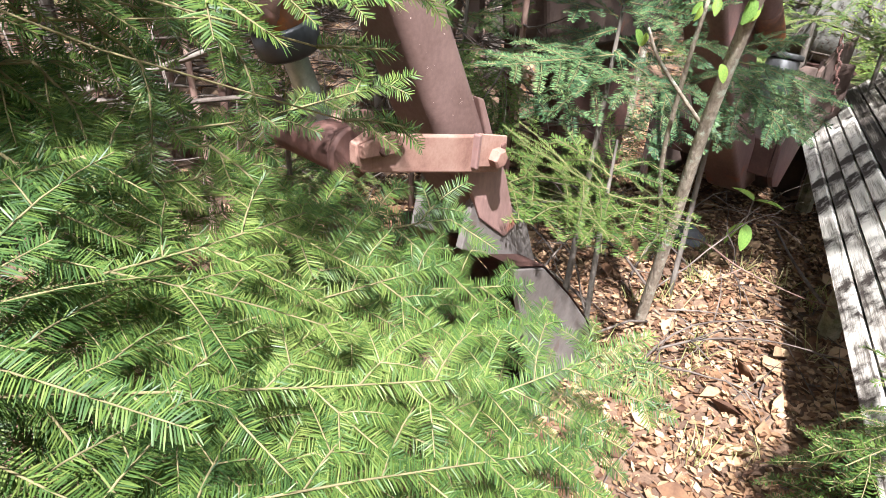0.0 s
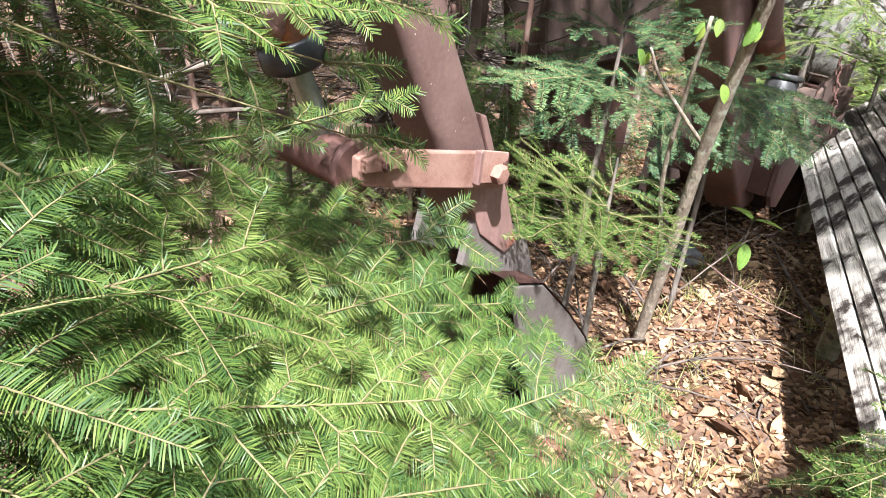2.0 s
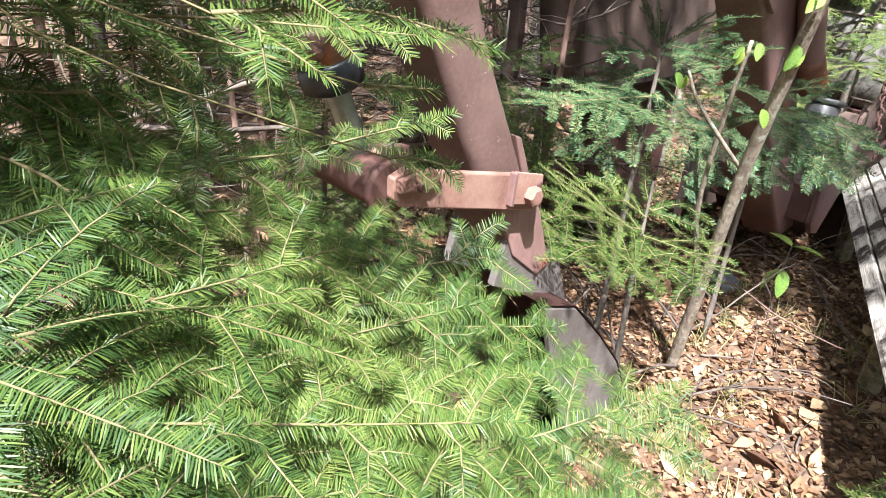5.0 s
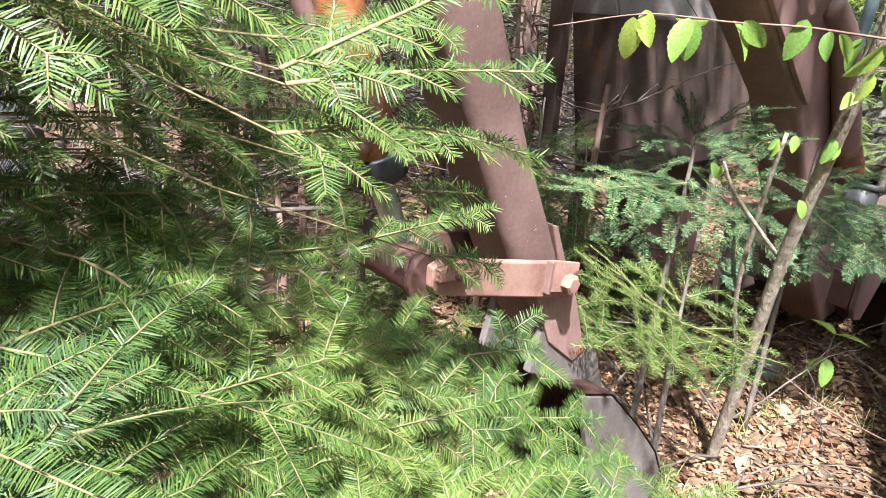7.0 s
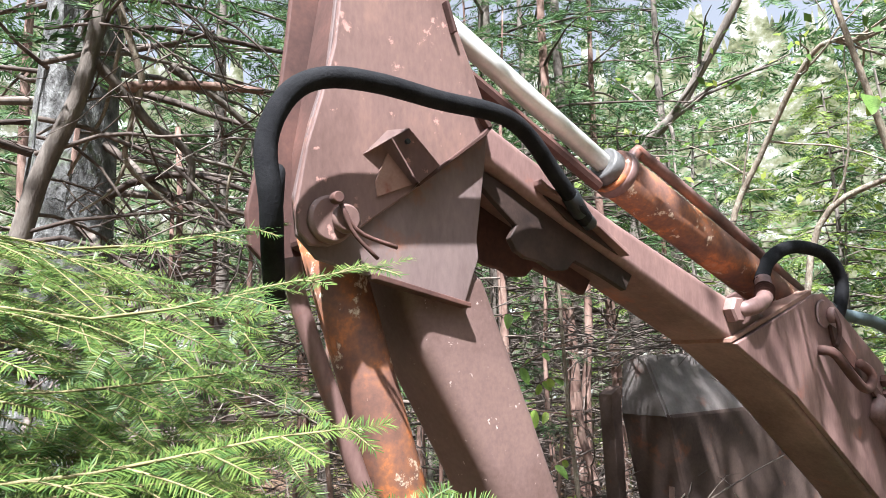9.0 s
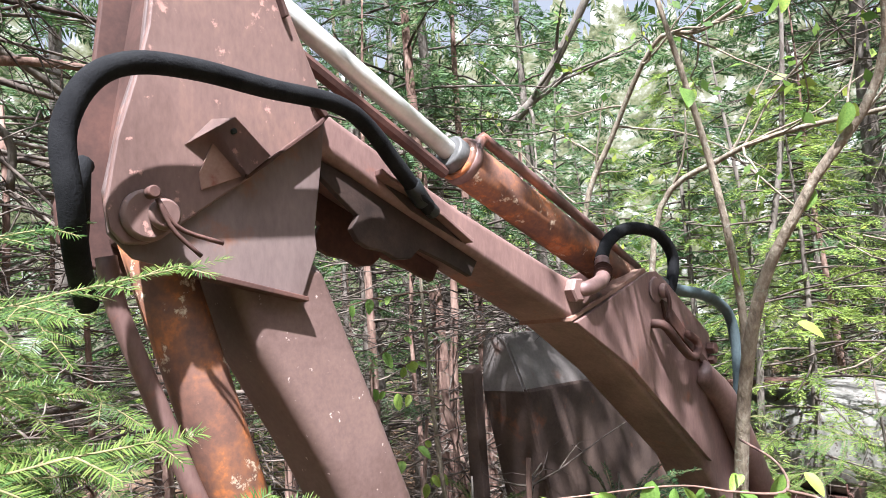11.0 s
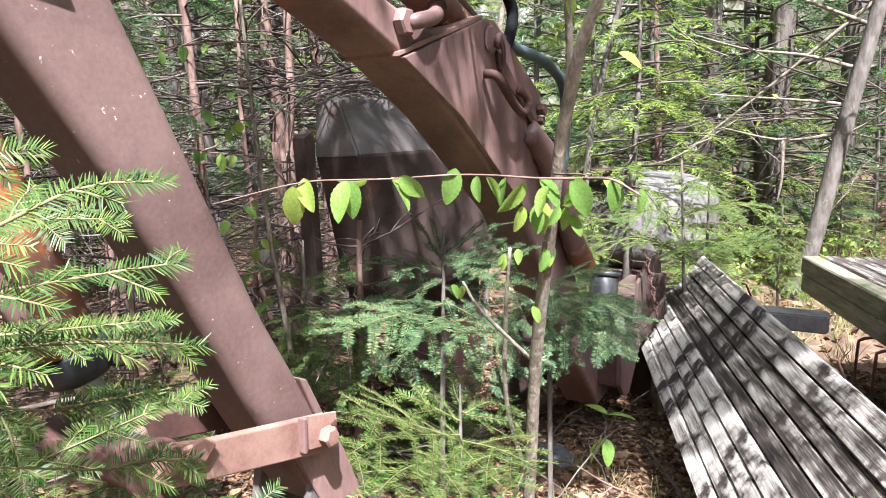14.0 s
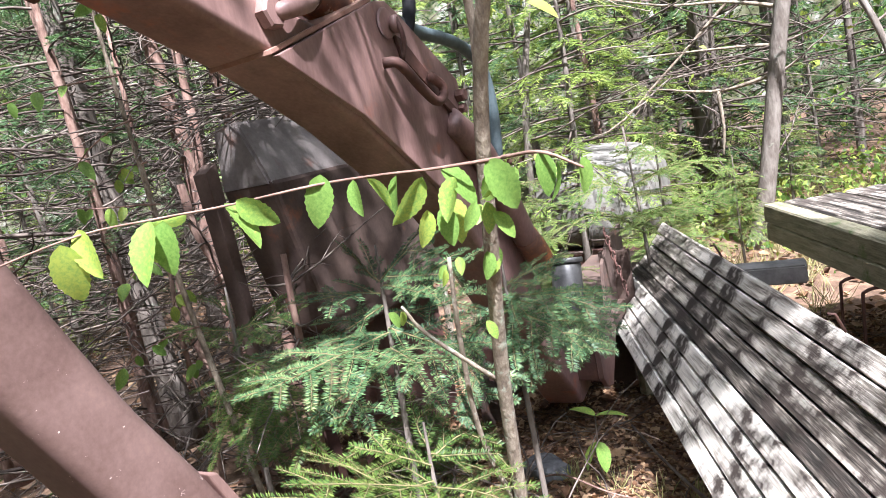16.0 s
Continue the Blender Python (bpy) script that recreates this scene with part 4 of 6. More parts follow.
FILL = [[(-1.10, 0.60, 1.02), (-1.08, 0.85, 0.92), (-1.02, 1.15, 0.82), (-0.92, 1.50, 0.74)],
        [(-1.30, 0.75, 1.02), (-1.30, 1.00, 0.95), (-1.24, 1.25, 0.90), (-1.12, 1.60, 0.86)],
        [(-1.40, 0.80, 0.98), (-1.42, 1.10, 0.95), (-1.36, 1.45, 0.88), (-1.28, 1.75, 0.80)],
        [(-1.25, 0.70, 0.85), (-1.22, 1.00, 0.78), (-1.15, 1.35, 0.70), (-1.05, 1.75, 0.66)],
        [(-1.05, 0.70, 0.90), (-1.00, 0.95, 0.82), (-0.92, 1.25, 0.70)],
        [(-1.32, 0.55, 1.28), (-1.36, 0.75, 1.30), (-1.40, 0.95, 1.30)],
        [(-1.45, 0.60, 1.68), (-1.52, 0.80, 1.66), (-1.60, 1.02, 1.62)],
        [(-1.40, 0.50, 1.75), (-1.46, 0.72, 1.76), (-1.52, 0.92, 1.74)]]
# hanging twigs in the upper part of the fir
HANG = [[(-1.63, 1.02, 1.46), (-1.60, 1.07, 1.39), (-1.54, 1.03, 1.26)], [(-1.62, 0.92, 1.44), (-1.59, 0.95, 1.37), (-1.53, 0.93, 1.24)],
        [(-1.62, 0.85, 1.43), (-1.60, 0.89, 1.36), (-1.52, 0.88, 1.25)], [(-1.61, 1.18, 1.47), (-1.59, 1.22, 1.40), (-1.55, 1.22, 1.29)],
        [(-1.58, 0.90, 1.31), (-1.56, 0.96, 1.27), (-1.50, 1.00, 1.17)], [(-1.56, 1.09, 1.30), (-1.53, 1.14, 1.24), (-1.49, 1.17, 1.15)],
        [(-1.52, 0.82, 1.38), (-1.50, 0.87, 1.33), (-1.44, 0.90, 1.22)], [(-1.66, 1.10, 1.55), (-1.64, 1.14, 1.47), (-1.60, 1.14, 1.36)],
        [(-1.50, 0.86, 1.32), (-1.46, 0.92, 1.26), (-1.41, 0.98, 1.15)], [(-1.66, 0.98, 1.56), (-1.66, 1.02, 1.47), (-1.62, 1.00, 1.36)]]
HANG += [[(x + 0.11, y - 0.04 + 0.02 * (k % 3), z - 0.03 - 0.02 * (k % 2)) for x, y, z in b] for k, b in enumerate(HANG[:7])]
# inner twigs
INNER = [[(-1.85, 0.68, 1.37), (-1.81, 0.85, 1.3), (-1.75, 0.99, 1.22)],
        [(-1.83, 0.68, 1.3), (-1.8, 0.81, 1.24), (-1.75, 0.91, 1.15)],
        [(-1.86, 0.69, 1.22), (-1.82, 0.87, 1.18), (-1.74, 1.07, 1.13)],
        [(-1.83, 0.85, 1.35), (-1.79, 0.92, 1.28), (-1.75, 0.96, 1.18)],
        [(-1.75, 0.76, 1.42), (-1.73, 0.8, 1.35), (-1.7, 0.81, 1.26)],
        [(-1.88, 0.99, 1.29), (-1.84, 1.06, 1.21), (-1.79, 1.09, 1.13)],
        [(-1.56, 1.13, 1.46), (-1.49, 1.27, 1.45), (-1.4, 1.42, 1.44)],
        [(-1.52, 1.16, 1.59), (-1.49, 1.24, 1.62), (-1.41, 1.36, 1.61)]]
# long level boughs at head height
SIDE_BOUGHS = [[(-1.84, 0.51, 2.13), (-1.84, 0.69, 2.10), (-1.78, 0.90, 2.05)], [(-1.80, 0.52, 2.05), (-1.79, 0.74, 2.03), (-1.70, 1.03, 1.99)], [(-1.76, 0.52, 1.99), (-1.75, 0.71, 1.96), (-1.67, 0.95, 1.92)],
               [(-1.76, 0.52, 1.91), (-1.74, 0.76, 1.89), (-1.62, 1.07, 1.87)], [(-1.71, 0.53, 1.88), (-1.70, 0.72, 1.84), (-1.61, 0.97, 1.80)], [(-1.70, 0.53, 1.78), (-1.68, 0.77, 1.77), (-1.56, 1.07, 1.75)],
               [(-1.65, 0.54, 1.77), (-1.63, 0.73, 1.73), (-1.53, 0.98, 1.67)], [(-1.74, 0.54, 1.67), (-1.71, 0.81, 1.64), (-1.55, 1.15, 1.62)],
               [(-1.95, 0.51, 2.05), (-1.95, 0.67, 2.00), (-1.90, 0.86, 1.95)], [(-1.85, 0.53, 1.80), (-1.84, 0.71, 1.76), (-1.76, 0.93, 1.70)]]
ROOT = np.array((-1.42, 0.12, 0.0))
grown = []
for b in LOW + HIGH + MID + TOP + HANG + INNER + FILL + SIDE_BOUGHS:
    s = np.array(b[0])
    grown.append([tuple(s * 0.5 + np.array((-1.58, 0.75, s[2] + 0.03)) * 0.5)] + b if b in INNER else b if b in MID + HANG else [tuple(s * 0.5 + (ROOT + np.array((0, 0, s[2] - 0.06))) * 0.5)] + b)
near = fir_tree("fir_tree", "young fir with flat green sprays beside the digger arm", [(-1.42, 0.10, -0.05), (-1.42, 0.12, 1.2), (-1.44, 0.12, 2.6)], [0.04, 0.03, 0.012], grown, 3, slim=(7, 21 + len(HANG + INNER)), nlen=0.025, gap=0.0031, width=0.0019, spread=0.52, step=0.10, twigs=0.42)
for b in grown:
    s = np.array(b[0])
    if b in MID:
        tube("limb", [(-1.53, 0.70, 1.685), (-1.40, 0.82, s[2] * 0.5 + 0.83), s], [0.0018, 0.0015, 0.0012], FIRTWIG, near, n=7, sides=6)
    elif s[1] < 1.2 and any(tuple(q) == tuple(b[-1]) for q in [h[-1] for h in HANG + INNER]):
        tube("limb", [(-1.50, 0.40, s[2] + 0.02), (-1.56, 0.62, s[2] + 0.03), s], [0.003, 0.0022, 0.0015], FIRTWIG, near, n=7, sides=6)
    else:
        tube("limb", [ROOT + np.array((0, 0, s[2] - 0.04)), (ROOT + np.array((0, 0, s[2])) + s) / 2, s], [0.006, 0.005, 0.003], FIRTWIG, near, n=7, sides=6)


def small_fir(seed, height, reach, whorls, per, needle, nlen=0.022, gap=0.0065, width=0.0040, name="fir_sapling", label="small fir sapling with flat sprays", low=0.15):
    rng = np.random.default_rng(seed)
    br = []
    for w in range(whorls):
        f = low + (1 - low) * w / whorls
        z, ln = height * f, reach * (1 - f) ** 0.6 + 0.05
        a0 = rng.random() * 6.28
        for k in range(per):
            a = a0 + 6.28 * k / per + rng.normal(0, 0.2)
            l2 = ln * rng.uniform(0.75, 1.15)
            c, s = math.cos(a), math.sin(a)
            br.append([(0, 0, z), (c * l2 * 0.5, s * l2 * 0.5, z + 0.05 * l2), (c * l2, s * l2, z - 0.06 * l2 + rng.normal(0, 0.03))])
    br.append([(0, 0, height * 0.9), (0.01, 0.01, height), (0.015, 0.0, height + 0.1)])
    return fir_tree(name, label, [(0, 0, -0.05), (0.01, 0, height * 0.5), (0.0, 0.01, height)], [0.018, 0.012, 0.005], br, seed, needle, nlen=nlen, gap=gap, width=width, sub=True, first=0.12, plain=True, normal=(0, 0, 1), step=0.085)


BLUE = [[(-1.82, 2.91, 1.20), (-1.88, 2.83, 1.23), (-1.94, 2.69, 1.25)], [(-1.82, 2.92, 1.22), (-1.66, 2.93, 1.25), (-1.46, 2.93, 1.28)],
        [(-1.78, 2.85, 1.08), (-1.86, 2.60, 1.08), (-1.93, 2.37, 1.08)], [(-1.78, 2.84, 1.03), (-1.63, 2.71, 1.04), (-1.55, 2.64, 1.05)],
        [(-1.79, 2.87, 1.09), (-1.58, 2.90, 0.98), (-1.46, 2.85, 0.84)], [(-1.82, 2.92, 1.24), (-1.85, 2.89, 1.30), (-1.85, 2.84, 1.37)],
        [(-1.81, 2.90, 1.13), (-1.71, 3.05, 1.10), (-1.55, 3.19, 1.12)], [(-1.81, 2.90, 1.16), (-1.92, 2.80, 1.11), (-2.01, 2.72, 1.09)],
        [(-1.79, 2.85, 0.99), (-1.82, 2.68, 0.95), (-1.85, 2.56, 0.87)], [(-1.82, 2.92, 1.24), (-1.71, 2.98, 1.33), (-1.57, 2.95, 1.38)]]
TIMBER = [[(-1.53, 3.29, 1.05), (-1.33, 3.25, 1.05), (-1.14, 3.19, 1.00)], [(-1.52, 3.28, 1.00), (-1.34, 3.22, 0.94), (-1.22, 3.18, 0.85)],
          [(-1.53, 3.30, 1.09), (-1.40, 3.31, 1.14), (-1.30, 3.34, 1.15)], [(-1.52, 3.26, 0.93), (-1.46, 3.20, 0.84), (-1.40, 3.15, 0.80)],
          [(-1.52, 3.28, 1.00), (-1.66, 3.26, 0.94), (-1.74, 3.19, 0.85)], [(-1.53, 3.29, 1.04), (-1.34, 3.34, 0.96), (-1.19, 3.30, 0.88)]]
PALE = [[(-1.59, 2.63, 0.66), (-1.64, 2.36, 0.83), (-1.69, 2.17, 0.94)], [(-1.58, 2.60, 0.61), (-1.57, 2.28, 0.73), (-1.52, 2.05, 0.77)],
        [(-1.59, 2.63, 0.66), (-1.40, 2.56, 0.70), (-1.22, 2.47, 0.72)], [(-1.61, 2.66, 0.73), (-1.55, 2.76, 0.76), (-1.46, 2.82, 0.77)],
        [(-1.60, 2.65, 0.72), (-1.69, 2.57, 0.80), (-1.79, 2.53, 0.84)], [(-1.58, 2.60, 0.61), (-1.48, 2.36, 0.66), (-1.45, 2.24, 0.65)],
        [(-1.59, 2.62, 0.65), (-1.40, 2.47, 0.66), (-1.25, 2.37, 0.67)], [(-1.59, 2.63, 0.68), (-1.68, 2.30, 0.79), (-1.66, 2.05, 0.82)],
        [(-1.61, 2.66, 0.75), (-1.55, 2.85, 0.67), (-1.43, 2.89, 0.65)], [(-1.61, 2.67, 0.77), (-1.67, 2.73, 0.82), (-1.62, 2.77, 0.86)]]
SHADY = [[(-2.63, 3.00, 1.07), (-2.68, 2.88, 1.12), (-2.72, 2.78, 1.16)], [(-2.63, 3.00, 1.07), (-2.51, 3.04, 1.09), (-2.36, 3.10, 1.10)],
         [(-2.60, 2.97, 0.92), (-2.58, 2.84, 0.91), (-2.62, 2.78, 0.85)], [(-2.61, 2.98, 0.97), (-2.35, 2.91, 0.91), (-2.14, 2.72, 0.70)],
         [(-2.59, 2.95, 0.86), (-2.37, 2.84, 0.77), (-2.30, 2.71, 0.67)], [(-2.63, 3.01, 1.12), (-2.66, 2.99, 1.18), (-2.69, 2.98, 1.23)],
         [(-2.59, 2.94, 0.81), (-2.56, 2.79, 0.76), (-2.60, 2.72, 0.70)]]
SPRAYS = dict(nlen=0.027, gap=0.0044, width=0.0040, plain=True, normal=(0.15, -0.2, 0.95), step=0.085, spread=0.5, inner=0.08, twigs=0.5, droop=0.15)
fir_tree("fir_sapling", "fir sapling with broad blue-green sprays behind the leafy sapling", [(-1.74, 2.70, -0.05), (-1.78, 2.84, 0.9), (-1.83, 2.96, 1.36)], [0.014, 0.010, 0.004], BLUE, 31, NEEDLE_BLUE, **{**SPRAYS, "twigs": 0.42, "step": 0.095})
fir_tree("fir_sapling", "fir sapling with blue-green sprays beside the tilted timbers", [(-1.50, 3.22, -0.05), (-1.52, 3.27, 0.9), (-1.54, 3.33, 1.22)], [0.012, 0.010, 0.004], TIMBER, 32, NEEDLE_BLUE, **SPRAYS)
fir_tree("fir_sapling", "low fir sapling with pale yellow-green drooping sprays", [(-1.55, 2.58, -0.05), (-1.58, 2.61, 0.5), (-1.62, 2.69, 0.84)], [0.012, 0.010, 0.004], PALE, 33, NEEDLE, **{**SPRAYS, "twigs": 0.2, "step": 0.12, "width": 0.0042, "gap": 0.0065})
fir_tree("fir_sapling", "thin fir sapling in the shade beyond the digger arm", [(-2.58, 2.90, -0.05), (-2.60, 2.96, 0.9), (-2.65, 3.03, 1.25)], [0.014, 0.010, 0.004], SHADY, 34, NEEDLE, **SPRAYS)
fir_tree("hemlock_sapling", "thin hemlock with level sprays beyond the boom foot", [(-1.35, 5.10, -0.05), (-1.36, 5.12, 0.7), (-1.40, 5.15, 1.5)], [0.016, 0.012, 0.005],
         [[(-1.36, 5.12, 0.85), (-1.53, 4.80, 1.06), (-1.95, 4.62, 0.95)], [(-1.36, 5.12, 0.9), (-1.20, 4.80, 1.05), (-0.98, 4.60, 1.03)], [(-1.36, 5.12, 0.95), (-1.15, 4.75, 1.03), (-0.82, 4.67, 1.10)],
          [(-1.38, 5.12, 1.1), (-1.50, 4.90, 1.20), (-1.72, 4.75, 1.15)], [(-1.38, 5.12, 1.15), (-1.1, 5.0, 1.25), (-0.80, 4.95, 1.18)], [(-1.38, 5.13, 1.3), (-1.3, 4.95, 1.38), (-1.2, 4.80, 1.33)]], 35, NEEDLE, **{**SPRAYS, "nlen": 0.022})

fa = small_fir(21, 1.38, 0.50, 6, 6, NEEDLE, low=0.42)
fa.location = (-2.15, 5.2, 0)
fb = small_fir(22, 0.62, 0.42, 5, 5, NEEDLE)
fb.location = (-2.5, 1.9, 0)
fc = small_fir(23, 0.58, 0.34, 5, 4, NEEDLE, label="small fir sapling growing beside the timbers")
fc.location, fc.scale = (-0.44, 2.30, 0), (1.1, 1.1, 1.35)
fd = small_fir(24, 1.06, 0.36, 6, 4, NEEDLE, label="pale green fir sapling beside the bucket")
fd.location = (-2.25, 1.75, 0)
for src, x, y, s, a in ((fa, -2.9, 2.4, 0.6, 250), (fa, -1.35, 5.80, 1.0, 310), (fa, -0.95, 6.9, 0.75, 190), (fa, -0.55, 8.6, 0.95, 60), (fa, -2.6, 6.1, 0.85, 200), (fb, -2.3, 3.6, 0.8, 150), (fd, -2.7, 1.3, 1.0, 80)):
    o = copy_thing(src, pose(x, y, 0, 0, 0, a))
    o.scale = (s, s, s)


# ---- saplings with broad leaves ----
def leaf_mesh(w=0.5):
    """A pointed oval leaf of unit length along y, folded at the midrib, with pleated sides and a toothed edge."""
    ys = np.linspace(0, 1, 17)
    wd = w * np.sin(np.pi * ys ** 0.80) ** 0.72 * 0.5
    v, f = [], []
    for k, (y, d) in enumerate(zip(ys, wd)):
        sag = -0.22 * y * y
        rib, tooth = 0.0035 * (-1) ** k, 1.0 + 0.05 * (-1) ** k
        v += [(-d * tooth, y + 0.09 * d, sag + d * 0.30 + rib), (-d * 0.5, y + 0.02 * d, sag + d * 0.13 - rib), (0, y, sag), (d * 0.5, y + 0.02 * d, sag + d * 0.13 - rib), (d * tooth, y + 0.09 * d, sag + d * 0.30 + rib)]
    for k in range(16):
        for j in range(4):
            f.append((k * 5 + j, k * 5 + j + 1, k * 5 + j + 6, k * 5 + j + 5))
    me = pydata("leaf", v, f)
    me.polygons.foreach_set("use_smooth", [True] * len(me.polygons))
    me.materials.append(LEAF)
    return me


LEAF_MESH = leaf_mesh(0.52)


def put_leaf(parent, at, way, size, rng, up=(0, 0, 1)):
    way = unit(np.array(way))
    side = unit(np.cross(way, np.array(up) + rng.normal(0, 0.25, 3)))
    nrm = np.cross(side, way)
    o = new("leaf", LEAF_MESH)
    o.parent = parent
    m = np.stack([side, way, nrm], 1) * size
    o.matrix_basis = Matrix(((*m[0], at[0]), (*m[1], at[1]), (*m[2], at[2]), (0, 0, 0, 1)))
    return o


rng = np.random.default_rng(5)
sapling = thing("sapling", "slender broadleaf sapling with fresh ribbed leaves and grey bark", "sapling")
tube("trunk", [(-1.50, 2.94, -0.05), (-1.43, 2.86, 0.45), (-1.35, 2.74, 0.95), (-1.24, 2.60, 1.40), (-1.15, 2.50, 1.75), (-1.06, 2.46, 2.01), (-0.92, 2.44, 2.23), (-0.72, 2.47, 2.57), (-0.70, 2.25, 3.3), (-0.66, 2.2, 4.2)],
     [0.024, 0.022, 0.021, 0.019, 0.017, 0.0135, 0.011, 0.009, 0.006], SAPBARK, sapling, n=50, sides=10)
tube("stem", [(-1.16, 2.52, 1.72), (-1.13, 2.48, 1.95), (-1.14, 2.42, 2.3), (-1.20, 2.38, 2.7), (-1.32, 2.3, 3.4)], [0.012, 0.011, 0.010, 0.008, 0.004], SAPBARK, sapling, n=30, sides=8)
tube("stem", [(-1.44, 2.88, 0.40), (-1.48, 2.78, 0.75), (-1.44, 2.70, 1.1), (-1.40, 2.66, 1.35)], [0.010, 0.009, 0.008, 0.006], SAPBARK, sapling, n=20, sides=8)
tube("stem", [(-1.36, 2.74, 0.95), (-1.48, 2.60, 1.15), (-1.52, 2.56, 1.25)], [0.007, 0.006, 0.004], SAPBARK, sapling, n=12, sides=8)
twig_line = [(-1.17, 2.47, 1.60), (-0.97, 2.12, 1.625), (-0.86, 1.83, 1.640), (-0.92, 1.765, 1.645), (-0.985, 1.75, 1.650), (-1.03, 1.69, 1.655), (-1.09, 1.60, 1.655), (-1.12, 1.54, 1.658), (-1.165, 1.475, 1.658), (-1.24, 1.38, 1.635)]
tube("leafy_twig", twig_line, [0.0032, 0.0028, 0.0024, 0.0021, 0.0019, 0.0017, 0.0015, 0.0013, 0.0012, 0.001], BARK_RED, sapling, n=44, sides=6)
tube("leafy_twig", [(-0.86, 1.83, 1.640), (-0.80, 1.80, 1.640), (-0.755, 1.80, 1.615)], [0.0028, 0.0022, 0.0015], BARK_RED, sapling, n=10, sides=6)
# leaves on the twig: place on it, length, lean along it, how far it hangs
for at, size, lean, hang in (((-1.165, 1.475, 1.656), 0.066, 0.25, 1.0), ((-1.155, 1.49, 1.655), 0.055, -0.35, 0.8), ((-1.12, 1.535, 1.655), 0.068, 0.30, 1.0), ((-1.115, 1.55, 1.657), 0.060, -0.30, 0.9), ((-1.105, 1.57, 1.655), 0.050, 0.9, 0.25),
                             ((-1.09, 1.60, 1.654), 0.064, -0.15, 1.0), ((-1.08, 1.61, 1.655), 0.056, -0.8, 0.7), ((-1.02, 1.69, 1.668), 0.066, -0.10, 1.0), ((-1.00, 1.72, 1.652), 0.046, 0.3, 0.9), ((-0.99, 1.74, 1.652), 0.048, -0.6, 0.8),
                             ((-0.965, 1.76, 1.645), 0.056, 0.15, 1.0), ((-0.93, 1.765, 1.640), 0.070, 0.35, 1.0), ((-0.92, 1.77, 1.642), 0.068, -0.3, 0.9), ((-0.905, 1.77, 1.640), 0.060, 0.9, 0.5), ((-0.875, 1.80, 1.645), 0.078, -0.5, 0.8),
                             ((-0.865, 1.81, 1.640), 0.070, -0.1, 1.0), ((-0.855, 1.83, 1.638), 0.060, 0.5, 0.9), ((-0.80, 1.80, 1.638), 0.056, 0.1, 1.0), ((-0.78, 1.80, 1.630), 0.050, -0.5, 1.0), ((-0.757, 1.80, 1.616), 0.044, 0.2, 1.0)):
    put_leaf(sapling, np.array(at) + rng.normal(0, 0.006, 3), (-0.75 * lean + rng.normal(0, 0.25), -0.66 * lean + rng.normal(0, 0.25), -hang), size * 0.95, rng, up=np.array((0.75, -0.80, 0.35)) + rng.normal(0, 0.95, 3))
for p, n, sz in (((-0.93, 2.06, 1.61), 3, 0.06), ((-0.93, 1.78, 1.60), 4, 0.055), ((-0.88, 1.80, 1.59), 4, 0.05), ((-1.26, 2.62, 1.36), 4, 0.07), ((-1.40, 2.66, 1.33), 4, 0.06), ((-0.92, 2.44, 2.23), 2, 0.07), ((-1.13, 2.45, 2.05), 2, 0.08), ((-0.81, 2.43, 2.41), 3, 0.08), ((-0.9, 2.3, 2.7), 3, 0.08), ((-1.18, 2.4, 2.55), 3, 0.08),
                 ((-1.0, 2.42, 1.9), 2, 0.07), ((-0.8, 2.3, 3.0), 4, 0.08), ((-1.52, 2.56, 1.24), 3, 0.06), ((-1.20, 2.55, 1.50), 4, 0.06), ((-1.30, 2.66, 1.20), 3, 0.06)):
    for k in range(max(1, n - 1)):
        put_leaf(sapling, np.array(p) + rng.normal(0, (0.012, 0.028, 0.010)), (rng.normal(0, 0.5), rng.normal(-0.1, 0.5), rng.uniform(-1.5, -0.55)), sz * rng.uniform(0.7, 1.1), rng, up=(0.8, -0.6, 0.4))

# out-of-view crown, added to dapple the light on boom, housing and timbers
crown = Heap()
cw = Heap()
for k in range(14):
    z = rng.uniform(3.2, 4.8)
    a = rng.random() * 6.28
    q = limb_line((-0.78 - 0.05 * rng.random(), 2.27, z), (math.cos(a), math.sin(a), 0.4), rng.uniform(0.4, 1.1), rng, 6, 0.1, 0.1)
    cw.tube(q, np.linspace(0.006, 0.002, 6), 4)
    for m in range(2, 6):
        for j in range(4):
            d = unit(rng.normal(0, 1, 3) + np.array((0, 0, -0.6)))
            s = unit(np.cross(d, rng.normal(0, 1, 3)))
            p = q[m] + rng.normal(0, 0.07, 3)
            crown.add(np.array([p, p + d * 0.05 - s * 0.03, p + d * 0.11, p + d * 0.05 + s * 0.03]), np.array([[0, 1, 2, 3]]))
tagged(part("branchwork", cw.mesh("branchwork"), BARK_RED, sapling), kind="stuff")
tagged(part("upper_crown", crown.mesh("upper_crown"), LEAVES, sapling), kind="stuff")

sprout = thing("seedling", "small seedling with two drooping pairs of leaves", "seedling")
tube("stem", [(-1.38, 3.62, -0.02), (-1.39, 3.60, 0.20), (-1.37, 3.58, 0.42)], 0.004, TWIG, sprout, n=8, sides=6)
for c, w, sz in (((-1.37, 3.58, 0.42), (-0.7, 0.2, 0.25), 0.12), ((-1.37, 3.58, 0.42), (0.8, 0.1, 0.15), 0.13), ((-1.38, 3.59, 0.30), (-0.5, -0.2, -0.7), 0.13), ((-1.38, 3.59, 0.30), (0.3, -0.3, -0.8), 0.13)):
    put_leaf(sprout, c, w, sz, rng)


